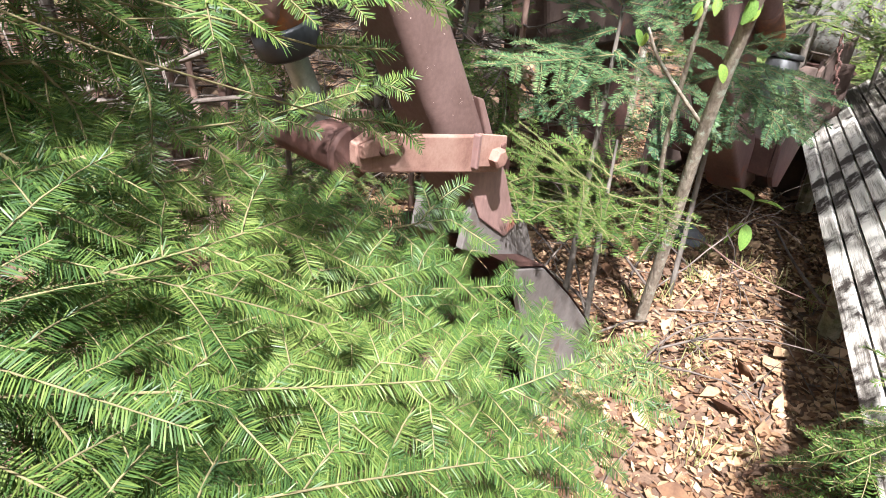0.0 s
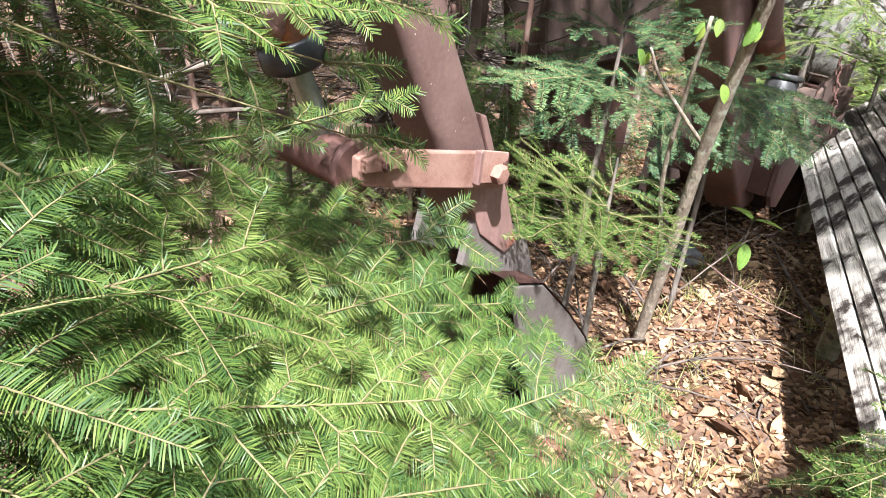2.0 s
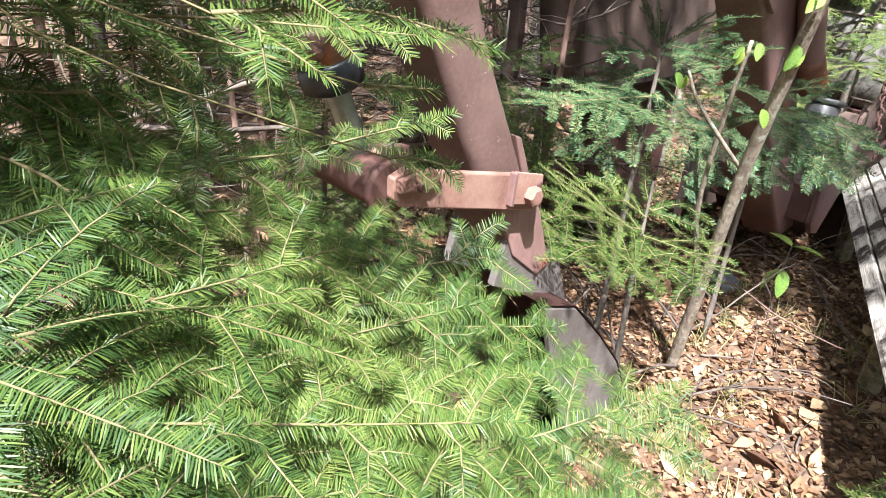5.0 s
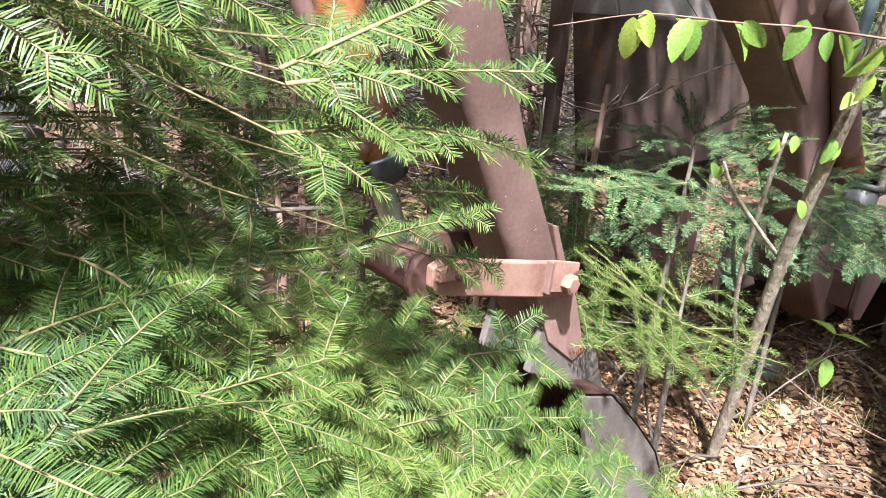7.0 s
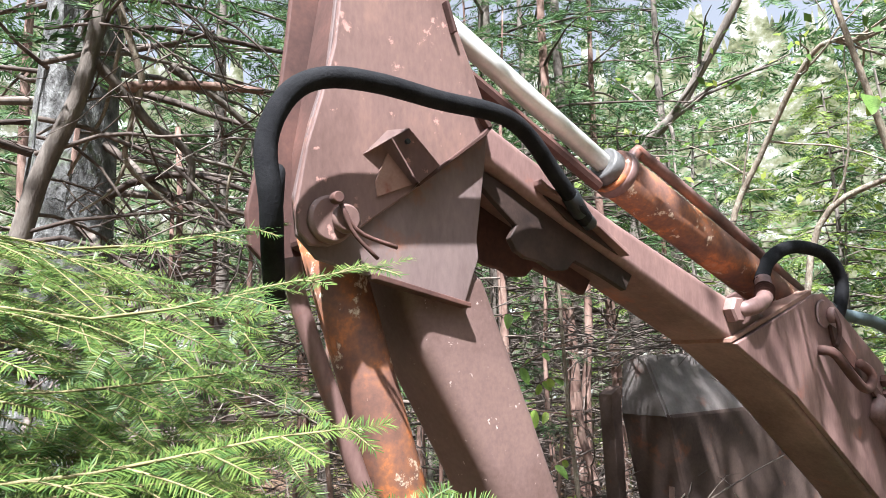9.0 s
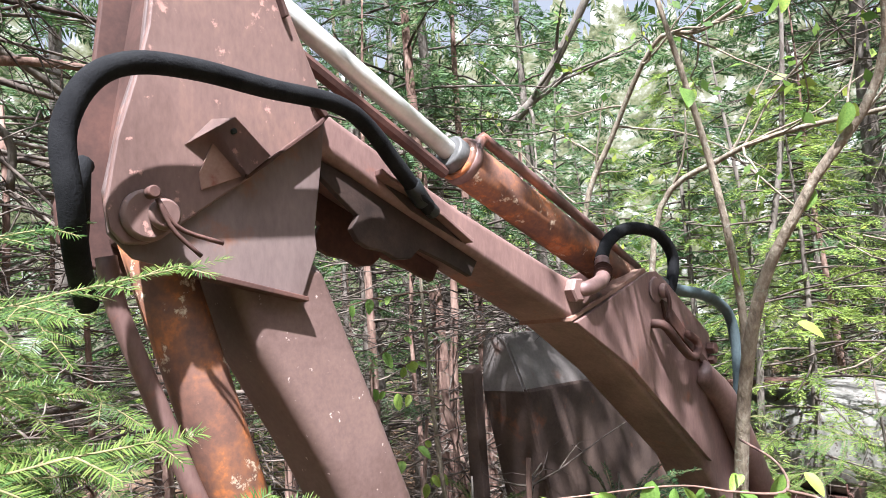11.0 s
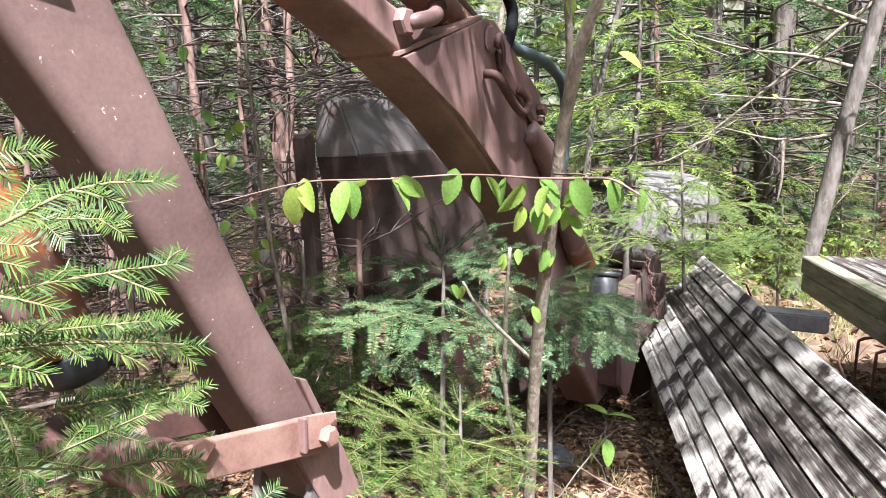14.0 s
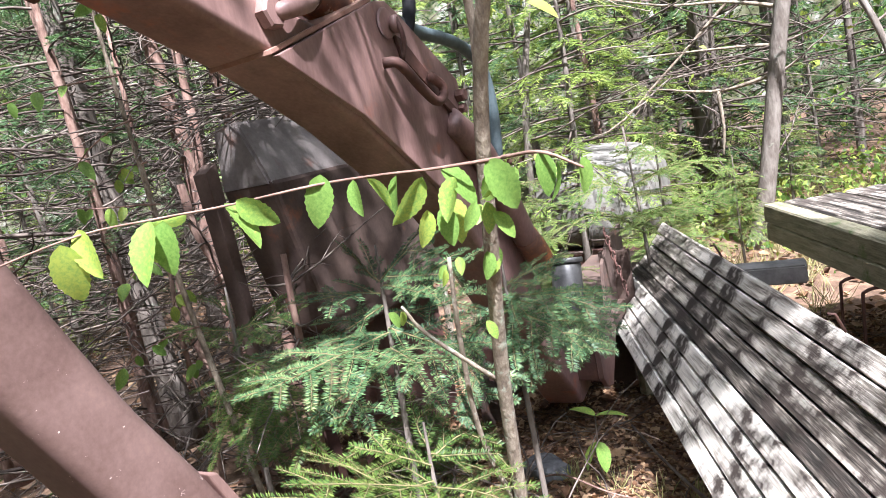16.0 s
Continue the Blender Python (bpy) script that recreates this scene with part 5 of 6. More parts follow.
# ---- woods ----
def frond(rng, n=14, size=0.34):
    """A spray of a grown conifer: twigs with long thin needle tufts."""
    h = Heap()
    b, w, ln = [], [], []
    for k in range(n):
        s = (k + 0.5) / n * size
        for sg in (1, -1):
            for _ in range(2):
                b.append((rng.normal(0, 0.006), s, -0.25 * s * s / size + rng.normal(0, 0.006)))
                w.append((sg * rng.uniform(0.6, 1.0), rng.uniform(0.25, 0.9), rng.normal(-0.05, 0.22)))
                ln.append((size - s * 0.8) * rng.uniform(0.14, 0.34) + 0.015)
    b, w = np.array(b), unit(np.array(w))
    side = unit(np.cross(w, np.array((0, 0, 1.0))) + rng.normal(0, 0.5, (len(w), 3)))
    needles(h, b, w, side, np.array(ln), np.full(len(b), 0.0105), -0.15, True)
    return np.vstack(h.v), np.vstack(h.f)


FRONDS = [frond(np.random.default_rng(40 + k)) for k in range(4)]


def scatter(heap, template, at, way, up, size):
    """Puts one template at a place, its y axis along way."""
    v, f = template
    side = unit(np.cross(way, up))
    nrm = np.cross(side, way)
    heap.add((v[:, :1] * side + v[:, 1:2] * way + v[:, 2:3] * nrm) * size + at, f)


def conifer(seed, height, r, live_from, reach, needle, name="spruce_tree", label="forest spruce with dead lower branches and green crown", bark=BARK, dens=1.0, dead=30, thick=1.0):
    rng = np.random.default_rng(seed)
    t = thing(name, label, "tree")
    lean = rng.normal(0, 0.02, 2)
    zs = np.linspace(-0.15, height, 16)
    line = np.stack([lean[0] * zs + 0.03 * np.sin(zs * 1.3 + seed), lean[1] * zs + 0.03 * np.cos(zs * 1.1), zs], 1)
    rad = r * (1 - zs / height * 0.93) + 0.004
    rad[0] *= 1.5
    tube("trunk", line, rad, bark, t, sides=12)
    wood, crown = Heap(), Heap()
    at = lambda z: np.array([np.interp(z, zs, line[:, i]) for i in range(3)])
    for k in range(dead):
        z = rng.uniform(0.25, live_from + 0.8)
        a = rng.random() * 6.28
        ln = rng.uniform(0.35, 1.3) * (1 + 0.5 * (thick - 1))
        q = limb_line(at(z), (math.cos(a), math.sin(a), rng.uniform(-0.15, 0.35)), ln, rng, 7, 0.25, 0.12)
        wood.tube(q, np.linspace(0.010, 0.003, 7) * rng.uniform(0.7, 1.2) * thick, 4)
        for j in range(rng.integers(2, 7)):
            m = rng.integers(1, 6)
            d = unit(unit(q[m] - q[m - 1]) + rng.normal(0, 0.6, 3))
            s = limb_line(q[m], d, ln * rng.uniform(0.2, 0.5), rng, 4, 0.3, 0.15)
            wood.tube(s, np.linspace(0.004, 0.0015, 4), 3)
    n = int((height - live_from) * 7 * dens)
    for k in range(n):
        f = (k + rng.random()) / n
        z = live_from + (height - live_from) * f
        a = k * 2.4 + rng.normal(0, 0.3)
        ln = (reach * (1 - f) + 0.15) * rng.uniform(0.7, 1.15)
        q = limb_line(at(z), (math.cos(a), math.sin(a), 0.15), ln, rng, 6, 0.45, 0.06)
        wood.tube(q, np.linspace(0.014, 0.004, 6), 4)
        m = max(4, int(ln / 0.14))
        for j in range(m):
            g = 0.22 + 0.78 * (j + rng.random()) / m
            p = np.array([np.interp(g * 5, range(6), q[:, i]) for i in range(3)])
            d = unit(q[-1] - q[0])
            o = np.cross(d, (0, 0, 1.0)) * (1 if j % 2 else -1)
            way = unit(d * 0.7 + o * rng.uniform(0.2, 1.0) + np.array((0, 0, rng.uniform(-0.45, 0.1))))
            scatter(crown, FRONDS[rng.integers(4)], p, way, unit(np.array((0, 0, 1.0)) + rng.normal(0, 0.2, 3)), rng.uniform(0.7, 1.3) * (0.55 + 0.6 * (1 - g)) * 1.15)
    tagged(part("branchwork", wood.mesh("branchwork"), TWIG, t), kind="stuff")
    tagged(part("crown", crown.mesh("crown"), needle, t), kind="stuff")
    return t


def place(ob, x, y, a=0, s=1.0):
    ob.matrix_basis = pose(x, y, 0, 0, 0, a) @ Matrix.Diagonal((s, s, s, 1))


def again(ob, x, y, a=0, s=1.0):
    o = copy_thing(ob, pose(x, y, 0, 0, 0, a))
    o.scale = (s, s, s)
    return o


ca = conifer(61, 9.0, 0.085, 3.2, 1.4, NEEDLE_DARK, dead=85)
place(ca, -4.35, 3.95)
cb = conifer(62, 7.5, 0.065, 2.6, 1.2, NEEDLE_DARK, bark=BARK_RED, dead=80)
place(cb, -4.05, 4.35, 30)
cc = conifer(63, 6.0, 0.05, 0.5, 1.25, NEEDLE_DARK, dead=14, label="half-grown spruce green to the ground", dens=1.05)
place(cc, -5.6, 8.2)
cd = conifer(64, 4.6, 0.045, 0.25, 1.5, NEEDLE_YELLOW, dead=4, name="hemlock_tree", label="sunlit yellow-green young hemlock", dens=2.2)
place(cd, -2.45, 8.75)
ce = conifer(65, 10.0, 0.26, 3.0, 2.0, NEEDLE_DARK, dead=60, thick=2.6, bark=SPRUCE_BARK, label="thick grey spruce trunk with dead branches")
place(ce, -4.05, 0.97)
rng = np.random.default_rng(77)
for x, y, s, a, src in ((-3.95, 4.7, 0.8, 50, cb), (-4.9, 5.2, 1.0, 90, ca), (-5.4, 3.4, 1.0, 200, cb), (-3.6, 3.2, 0.55, 120, cb), (-4.4, 2.4, 0.6, 10, cb), (-5.6, 2.2, 0.9, 45, ca), (-4.9, 1.8, 0.5, 200, cb), (-4.6, 6.6, 0.9, 10, ca),
                        (-2.18, 6.79, 0.85, 140, cd), (-1.5, 9.9, 1.0, 300, cd), (-4.4, 9.8, 1.2, 80, cd), (-1.9, 11.5, 1.3, 20, cc), (0.4, 12.0, 1.2, 60, cc), (-0.2, 10.2, 0.55, 60, cc), (-6.5, 6.4, 1.0, 0, ca), (-7.5, 4.0, 1.1, 20, ca)):
    again(src, x, y, a, s)
for k in range(26):
    a = radians(rng.uniform(62, 168))
    d = rng.uniform(8.0, 14.5)
    again((cc, cc, cd, cc, cb)[rng.integers(5)], -0.5 + d * math.cos(a), 0.8 + d * math.sin(a), rng.uniform(0, 360), rng.uniform(0.7, 1.25))
# unseen woods behind the path, added to block low skylight and deepen shade
for x, y, s, a, src in ((5.5, 4.5, 1.0, 10, cc), (7.0, 1.5, 1.0, 80, ca), (6.5, -3.5, 0.9, 150, cc), (3.5, -7.0, 0.9, 220, cc), (0.0, -6.0, 1.0, 300, cc), (-2.5, -5.0, 1.1, 40, cb), (-4.5, -4.0, 1.0, 100, cc), (-6.5, -2.5, 1.1, 170, ca), (-3.2, -2.6, 0.7, 60, cc),
                        (4.5, 8.0, 1.1, 250, cc), (7.5, 7.0, 1.1, 320, ca), (9.0, -1.0, 1.2, 30, cc), (2.5, -9.5, 1.2, 90, ca), (-7.5, 1.0, 1.1, 90, cb)):
    again(src, x, y, a, s)
# the woods all round
for k in range(18):
    a = rng.random() * 6.283
    d = rng.uniform(8.5, 22)
    x, y = -1.5 + d * math.cos(a), 3 + d * math.sin(a)
    if -2.6 < x + 0.1 * y < 1.2 and 3 < y < 10:
        continue
    src = (ca, cb, cc, cc, cd, ca)[rng.integers(6)]
    again(src, x, y, rng.uniform(0, 360), rng.uniform(0.85, 1.45))


def grey_tree(name, label, line, radii, seed, twigs):
    """A leaning broadleaf trunk with bare, thin side branches."""
    rng = np.random.default_rng(seed)
    t = thing(name, label, "tree")
    tube("trunk", line, radii, BARK, t, n=24, sides=12)
    wood, lv = Heap(), Heap()
    pts = smooth_line(line, 40)
    for k in range(twigs):
        i = rng.integers(8, 38)
        a = rng.random() * 6.28
        q = limb_line(pts[i], (math.cos(a), math.sin(a), rng.uniform(-0.1, 0.6)), rng.uniform(0.6, 1.9), rng, 8, 0.1, 0.12)
        wood.tube(q, np.linspace(0.011, 0.003, 8), 4)
        for j in range(4):
            m = rng.integers(2, 7)
            s = limb_line(q[m], unit(q[m] - q[m - 1]) + rng.normal(0, 0.5, 3), rng.uniform(0.2, 0.7), rng, 5, 0.1, 0.15)
            wood.tube(s, np.linspace(0.005, 0.0015, 5), 3)
            for w in range(rng.integers(0, 4)):
                small_leaf(lv, s[-1 - (w % 3)], rng, 0.06)
    tagged(part("branchwork", wood.mesh("branchwork"), TWIG, t), kind="stuff")
    tagged(part("crown", lv.mesh("crown"), LEAVES, t), kind="stuff")
    return t


def small_leaf(heap, p, rng, size):
    d = unit(rng.normal(0, 1, 3) + np.array((0, 0, -0.5)))
    s = unit(np.cross(d, rng.normal(0, 1, 3)))
    n = np.cross(d, s)
    z = size * rng.uniform(0.6, 1.2)
    heap.add(np.array([p, p + d * z * 0.5 - s * z * 0.28 + n * z * 0.08, p + d * z, p + d * z * 0.5 + s * z * 0.28 + n * z * 0.08]), np.array([[0, 1, 2, 3]]))


maple = grey_tree("maple_tree", "leaning grey trunk with thin bare branches", [(-0.93, 7.95, -0.1), (-0.76, 7.9, 0.55), (-0.56, 7.9, 1.65), (-0.35, 7.9, 2.75), (-0.1, 7.8, 4.2), (0.3, 7.7, 7.5)], [0.10, 0.078, 0.07, 0.062, 0.05, 0.03], 81, 26)
grey_tree("maple_tree", "thin bare broadleaf tree among the spruces", [(-2.6, 6.6, -0.1), (-2.5, 6.6, 1.6), (-2.15, 6.7, 3.4), (-1.9, 6.6, 5.5)], [0.035, 0.03, 0.024, 0.012], 82, 16)
grey_tree("maple_tree", "thin bare broadleaf tree among the spruces", [(0.4, 7.2, -0.1), (0.2, 7.3, 1.6), (-0.3, 7.4, 3.0), (-0.5, 7.4, 5.0)], [0.03, 0.026, 0.02, 0.01], 83, 18)
for line in ([(-0.47, 7.93, 2.15), (-0.90, 7.9, 2.30), (-1.41, 7.84, 2.40), (-1.98, 7.72, 2.61)], [(-0.40, 7.9, 2.51), (-0.91, 7.85, 2.77), (-1.32, 7.78, 2.97)], [(-0.56, 7.92, 1.59), (-1.06, 7.91, 1.54), (-1.60, 7.85, 1.67)],
             [(-0.36, 7.9, 2.75), (-0.74, 7.9, 2.43), (-1.08, 7.9, 2.14), (-1.55, 7.85, 1.75), (-2.11, 7.74, 1.35), (-3.03, 7.45, 1.28)], [(-0.53, 7.92, 1.83), (-0.84, 7.93, 1.89), (-1.76, 7.82, 2.0)], [(-1.06, 7.91, 1.54), (-1.05, 7.89, 1.19), (-1.08, 7.87, 0.94)]):
    tube("bough", line, np.linspace(0.020, 0.007, len(line)), SAPBARK, maple, n=20, sides=7)
for x, y, sc, a in ((-1.28, 9.7, 1.9, 40), (-2.07, 9.6, 1.5, 160), (-0.55, 11.2, 1.6, 10)):
    again(ca, x, y, a, sc)
stem = thing("sapling", "slender leafy stem growing beside the digger arm", "sapling")
tube("trunk", [(-2.35, 2.75, -0.05), (-2.55, 2.8, 0.8), (-2.65, 2.8, 1.6), (-2.75, 2.85, 2.6)], [0.014, 0.012, 0.010, 0.006], SAPBARK, stem, n=24, sides=8)
for k in range(9):
    z = 1.0 + 0.16 * k
    a = rng.uniform(2.6, 5.6)
    p = np.array((-2.58 - 0.05 * (z - 1), 2.80, z))
    q = limb_line(p, (math.cos(a), math.sin(a), 0.1), rng.uniform(0.2, 0.5), rng, 6, 0.2, 0.12)
    tube("twig", q, np.linspace(0.004, 0.002, 6), BARK_RED, stem, sides=5)
    for m in range(2, 6):
        put_leaf(stem, q[m], (rng.normal(0, 0.5), rng.normal(-0.1, 0.5), rng.uniform(-1.0, -0.3)), rng.uniform(0.05, 0.085), rng, up=(0.8, -0.6, 0.4))


# ---- forest floor ----
def litter(name, label, count, area, size, mat, seed, flat=0.35, lift=0.012):
    rng = np.random.default_rng(seed)
    x0, x1, y0, y1 = area
    x, y = rng.uniform(x0, x1, count), rng.uniform(y0, y1, count)
    z = np.array([ground_height(a, b) for a, b in zip(x, y)]) + rng.uniform(0.002, lift, count)
    c = np.stack([x, y, z], 1)
    n = unit(np.stack([rng.normal(0, flat, count), rng.normal(0, flat, count), np.ones(count)], 1))
    d = unit(np.cross(n, unit(rng.normal(0, 1, (count, 3)))))
    s = np.cross(n, d)
    L = size * rng.uniform(0.5, 1.25, count)[:, None]
    W = L * rng.uniform(0.16, 0.36, count)[:, None]
    cu = L * rng.uniform(-0.1, 0.4, count)[:, None]
    v = np.stack([c - d * L / 2 + n * cu * 0.6, c - s * W + n * cu, c, c + s * W + n * cu, c + d * L / 2 + n * cu * 0.8, c + d * L * 0.12 - s * W * 0.9 + n * cu, c + d * L * 0.12 + s * W * 0.9 + n * cu], 1).reshape(-1, 3)
    i = np.arange(count)[:, None] * 7
    h = Heap()
    h.add(v, np.vstack([i + np.array(q) for q in ([0, 1, 2], [0, 2, 3], [1, 5, 2], [2, 6, 3], [5, 4, 2], [2, 4, 6])]))
    return tagged(part(name, h.mesh(name), mat), label, "leaf litter", kind="stuff")


litter("leaf_litter", "dry brown fallen leaves", 50000, (-3.4, 0.6, 1.2, 6.0), 0.038, LITTER, 91)
litter("leaf_litter", "dry brown fallen leaves further into the woods", 15000, (-9, 4, -3, 14), 0.10, LITTER, 92)


def sticks(name, label, count, area, seed):
    rng = np.random.default_rng(seed)
    h = Heap()
    for k in range(count):
        x, y = rng.uniform(area[0], area[1]), rng.uniform(area[2], area[3])
        a = rng.random() * 6.28
        q = limb_line((x, y, ground_height(x, y) + 0.012), (math.cos(a), math.sin(a), rng.uniform(-0.02, 0.06)), rng.uniform(0.12, 0.7), rng, 6, 0.0, 0.12)
        h.tube(q, np.linspace(1, 0.4, 6) * rng.uniform(0.0015, 0.0055), 4)
    return tagged(part(name, h.mesh(name), TWIG), label, "twigs", kind="stuff")


sticks("fallen_twigs", "thin dead twigs on the leaves", 420, (-3.2, 0.5, 1.2, 6.0), 93)
sticks("fallen_twigs", "dead twigs and brush under the spruces", 900, (-8, -2.4, 0.5, 9), 94)


def grass_tufts(name, label, spots, seed, mat):
    rng = np.random.default_rng(seed)
    h = Heap()
    for x, y, n, ln in spots:
        b = np.array([(x + rng.normal(0, 0.03), y + rng.normal(0, 0.03), 0.0) for _ in range(n)])
        w = unit(np.stack([rng.normal(0, 0.5, n), rng.normal(0, 0.5, n), np.ones(n)], 1))
        needles(h, b, w, unit(np.cross(w, rng.normal(0, 1, (n, 3)))), ln * rng.uniform(0.5, 1.1, n), np.full(n, 0.004), 0.5)
    return tagged(part(name, h.mesh(name), mat), label, "grass", kind="stuff")


rg = np.random.default_rng(12)
grass_tufts("grass", "pale dry grass and low green shoots", [(rg.uniform(-1.6, -0.7), rg.uniform(2.2, 3.8), 16, 0.12) for _ in range(22)] + [(rg.uniform(-2.5, 2.5), rg.uniform(5.8, 12), 26, 0.28) for _ in range(260)], 95, GRASS)


def brush(name, label, count, area, seed, zmax, mat, size):
    """Low leafy growth in the distance."""
    rng = np.random.default_rng(seed)
    h = Heap()
    for k in range(count):
        a, d = rng.random() * 6.283, rng.uniform(*area)
        x, y = -1.5 + d * math.cos(a), 3 + d * math.sin(a)
        c = np.array((x, y, rng.uniform(0.05, zmax)))
        for j in range(9):
            small_leaf(h, c + rng.normal(0, 0.22, 3), rng, size)
    return tagged(part(name, h.mesh(name), mat), label, "undergrowth", kind="stuff")


brush("undergrowth", "sunlit low leafy undergrowth", 700, (7.5, 16), 96, 0.9, LEAVES, 0.09)


def thicket(name, label, count, x, y, zmax, seed, mat, size):
    """Knee-high leafy shoots on one stretch of ground."""
    rng = np.random.default_rng(seed)
    h = Heap()
    for k in range(count):
        c = np.array((rng.uniform(*x), rng.uniform(*y), 0.02))
        d = unit(np.array((rng.normal(0, 0.35), rng.normal(0, 0.35), 1.0)))
        for j in range(8):
            small_leaf(h, c + d * zmax * rng.uniform(0.15, 1.0) + rng.normal(0, 0.07, 3), rng, size)
    return tagged(part(name, h.mesh(name), mat), label, "undergrowth", kind="stuff")


thicket("undergrowth", "knee-high green shoots beyond the timber stack", 420, (-2.2, 1.8), (6.9, 11.5), 0.55, 201, LEAVES, 0.075)


def far_sprays(name, label, count, area, seed, zmax, mat, size):
    """Hanging conifer sprays that close the view between the trunks."""
    rng = np.random.default_rng(seed)
    h = Heap()
    for k in range(count):
        a, d = rng.random() * 6.283, rng.uniform(*area)
        c = np.array((-1.5 + d * math.cos(a), 3 + d * math.sin(a), rng.uniform(0.2, zmax)))
        b = rng.random() * 6.283
        scatter(h, FRONDS[rng.integers(4)], c, unit(np.array((math.cos(b), math.sin(b), rng.uniform(-0.5, 0.1)))), unit(np.array((0, 0, 1.0)) + rng.normal(0, 0.3, 3)), size * rng.uniform(0.6, 1.3))
    return tagged(part(name, h.mesh(name), mat), label, "woods", kind="stuff")


far_sprays("far_woods", "distant conifer foliage between the trunks", 3600, (13, 24), 97, 13.0, NEEDLE_DARK, 4.6)
far_sprays("far_woods", "dense low conifer foliage beyond the clearing", 3400, (9.5, 14), 99, 8.5, NEEDLE_DARK, 3.0)
brush("far_woods", "sunlit yellow-green foliage between the trunks", 1700, (11, 24), 98, 5.0, LEAVES, 0.26)


# ---- unseen broadleaf trees, added so that their crowns shade and dapple the light ----
def shade_tree(name, label, base, top, clusters, seed):
    """An added broadleaf tree that casts shade; clusters: centre, spread, limbs and leaves a limb."""
    rng = np.random.default_rng(seed)
    t = thing(name, label, "tree")
    b = np.array(base, float)
    line = [b, b + np.array((0.05, 0.02, 2.2)), b + np.array((0.0, 0.06, 4.4)), np.array(top, float)]
    tube("trunk", line, [0.11, 0.09, 0.06, 0.02], BARK, t, n=24, sides=12)
    pts = smooth_line(line, 30)
    wood, lv = Heap(), Heap()
    for c, spread, limbs, leaves in clusters:
        for k in range(limbs):
            p = pts[rng.integers(15, 29)]
            e = np.array(c) + rng.normal(0, 1, 3) * np.array(spread)
            q = smooth_line([p, (p + e) / 2 + rng.normal(0, 0.12, 3), e], 7)
            wood.tube(q, np.linspace(0.022, 0.004, 7), 5)
            for j in range(leaves):
                small_leaf(lv, q[rng.integers(4, 7)] + rng.normal(0, 0.16, 3), rng, 0.13)
    tagged(part("branchwork", wood.mesh("branchwork"), TWIG, t), kind="stuff")
    tagged(part("crown", lv.mesh("crown"), LEAVES, t), kind="stuff")
    return t


shade_tree("maple_tree", "unseen tree added to shade the housing", (-3.3, -1.3, -0.1), (-3.0, -1.0, 6.0),
           [((-1.15, 2.05, 4.7), (0.26, 0.42, 0.25), 12, 200)], 88)
shade_tree("maple_tree", "unseen tree added to dapple the timbers", (2.2, 1.0, -0.1), (1.9, 1.1, 6.0), [((1.0, 1.5, 5.2), (0.7, 0.7, 0.5), 26, 12)], 89)


shade_tree("maple_tree", "unseen tree added to shade the boom foot", (3.6, 3.3, -0.1), (3.3, 3.2, 6.0),
           [((0.36, 2.08, 4.9), (0.26, 0.26, 0.15), 9, 150), ((-0.05, 1.85, 4.9), (0.18, 0.22, 0.12), 7, 130), ((-0.15, 1.10, 4.9), (0.22, 0.22, 0.15), 3, 45)], 90)


# ---- brush on the housing, thicket of dead stems, loose vines ----
pile = Heap()
rp = np.random.default_rng(31)
for k in range(110):
    c = np.array((rp.uniform(-2.85, -2.45), rp.uniform(3.05, 4.1), 1.93 + rp.uniform(0.0, 0.11)))
    a = rp.random() * 6.28
    q = limb_line(c, (math.cos(a), math.sin(a), rp.uniform(-0.12, 0.12)), rp.uniform(0.2, 0.7), rp, 6, 0.15, 0.15)
    pile.tube(q, np.linspace(1, 0.4, 6) * rp.uniform(0.002, 0.006), 4)
tagged(part("brush_pile", pile.mesh("brush_pile"), TWIG), "tangle of dead brown twigs lying on the housing", "brush", kind="stuff")


def dead_stem(x, y, height, r, seed, twigs=26, bark=BARK_RED):
    rng = np.random.default_rng(seed)
    t = thing("dead_spruce", "thin dead spruce stem with bare broken twigs", "tree")
    zs = np.linspace(-0.1, height, 9)
    line = np.stack([x + np.cumsum(rng.normal(0, 0.02, 9)), y + np.cumsum(rng.normal(0, 0.02, 9)), zs], 1)
    tube("trunk", line, np.linspace(r, r * 0.5, 9), bark, t, sides=8)
    wood = Heap()
    for k in range(twigs):
        z = rng.uniform(0.2, height)
        p = np.array([np.interp(z, zs, line[:, i]) for i in range(3)])
        a = rng.random() * 6.28
        ln = rng.uniform(0.25, 0.95)
        q = limb_line(p, (math.cos(a), math.sin(a), rng.uniform(-0.2, 0.3)), ln, rng, 6, 0.25, 0.14)
        wood.tube(q, np.linspace(0.006, 0.002, 6), 4)
        for j in range(rng.integers(2, 6)):
            m = rng.integers(1, 5)
            wood.tube(limb_line(q[m], unit(q[m] - q[m - 1]) + rng.normal(0, 0.6, 3), ln * rng.uniform(0.2, 0.5), rng, 4, 0.3, 0.15), np.linspace(0.003, 0.001, 4), 3)
    tagged(part("branchwork", wood.mesh("branchwork"), TWIG, t), kind="stuff")


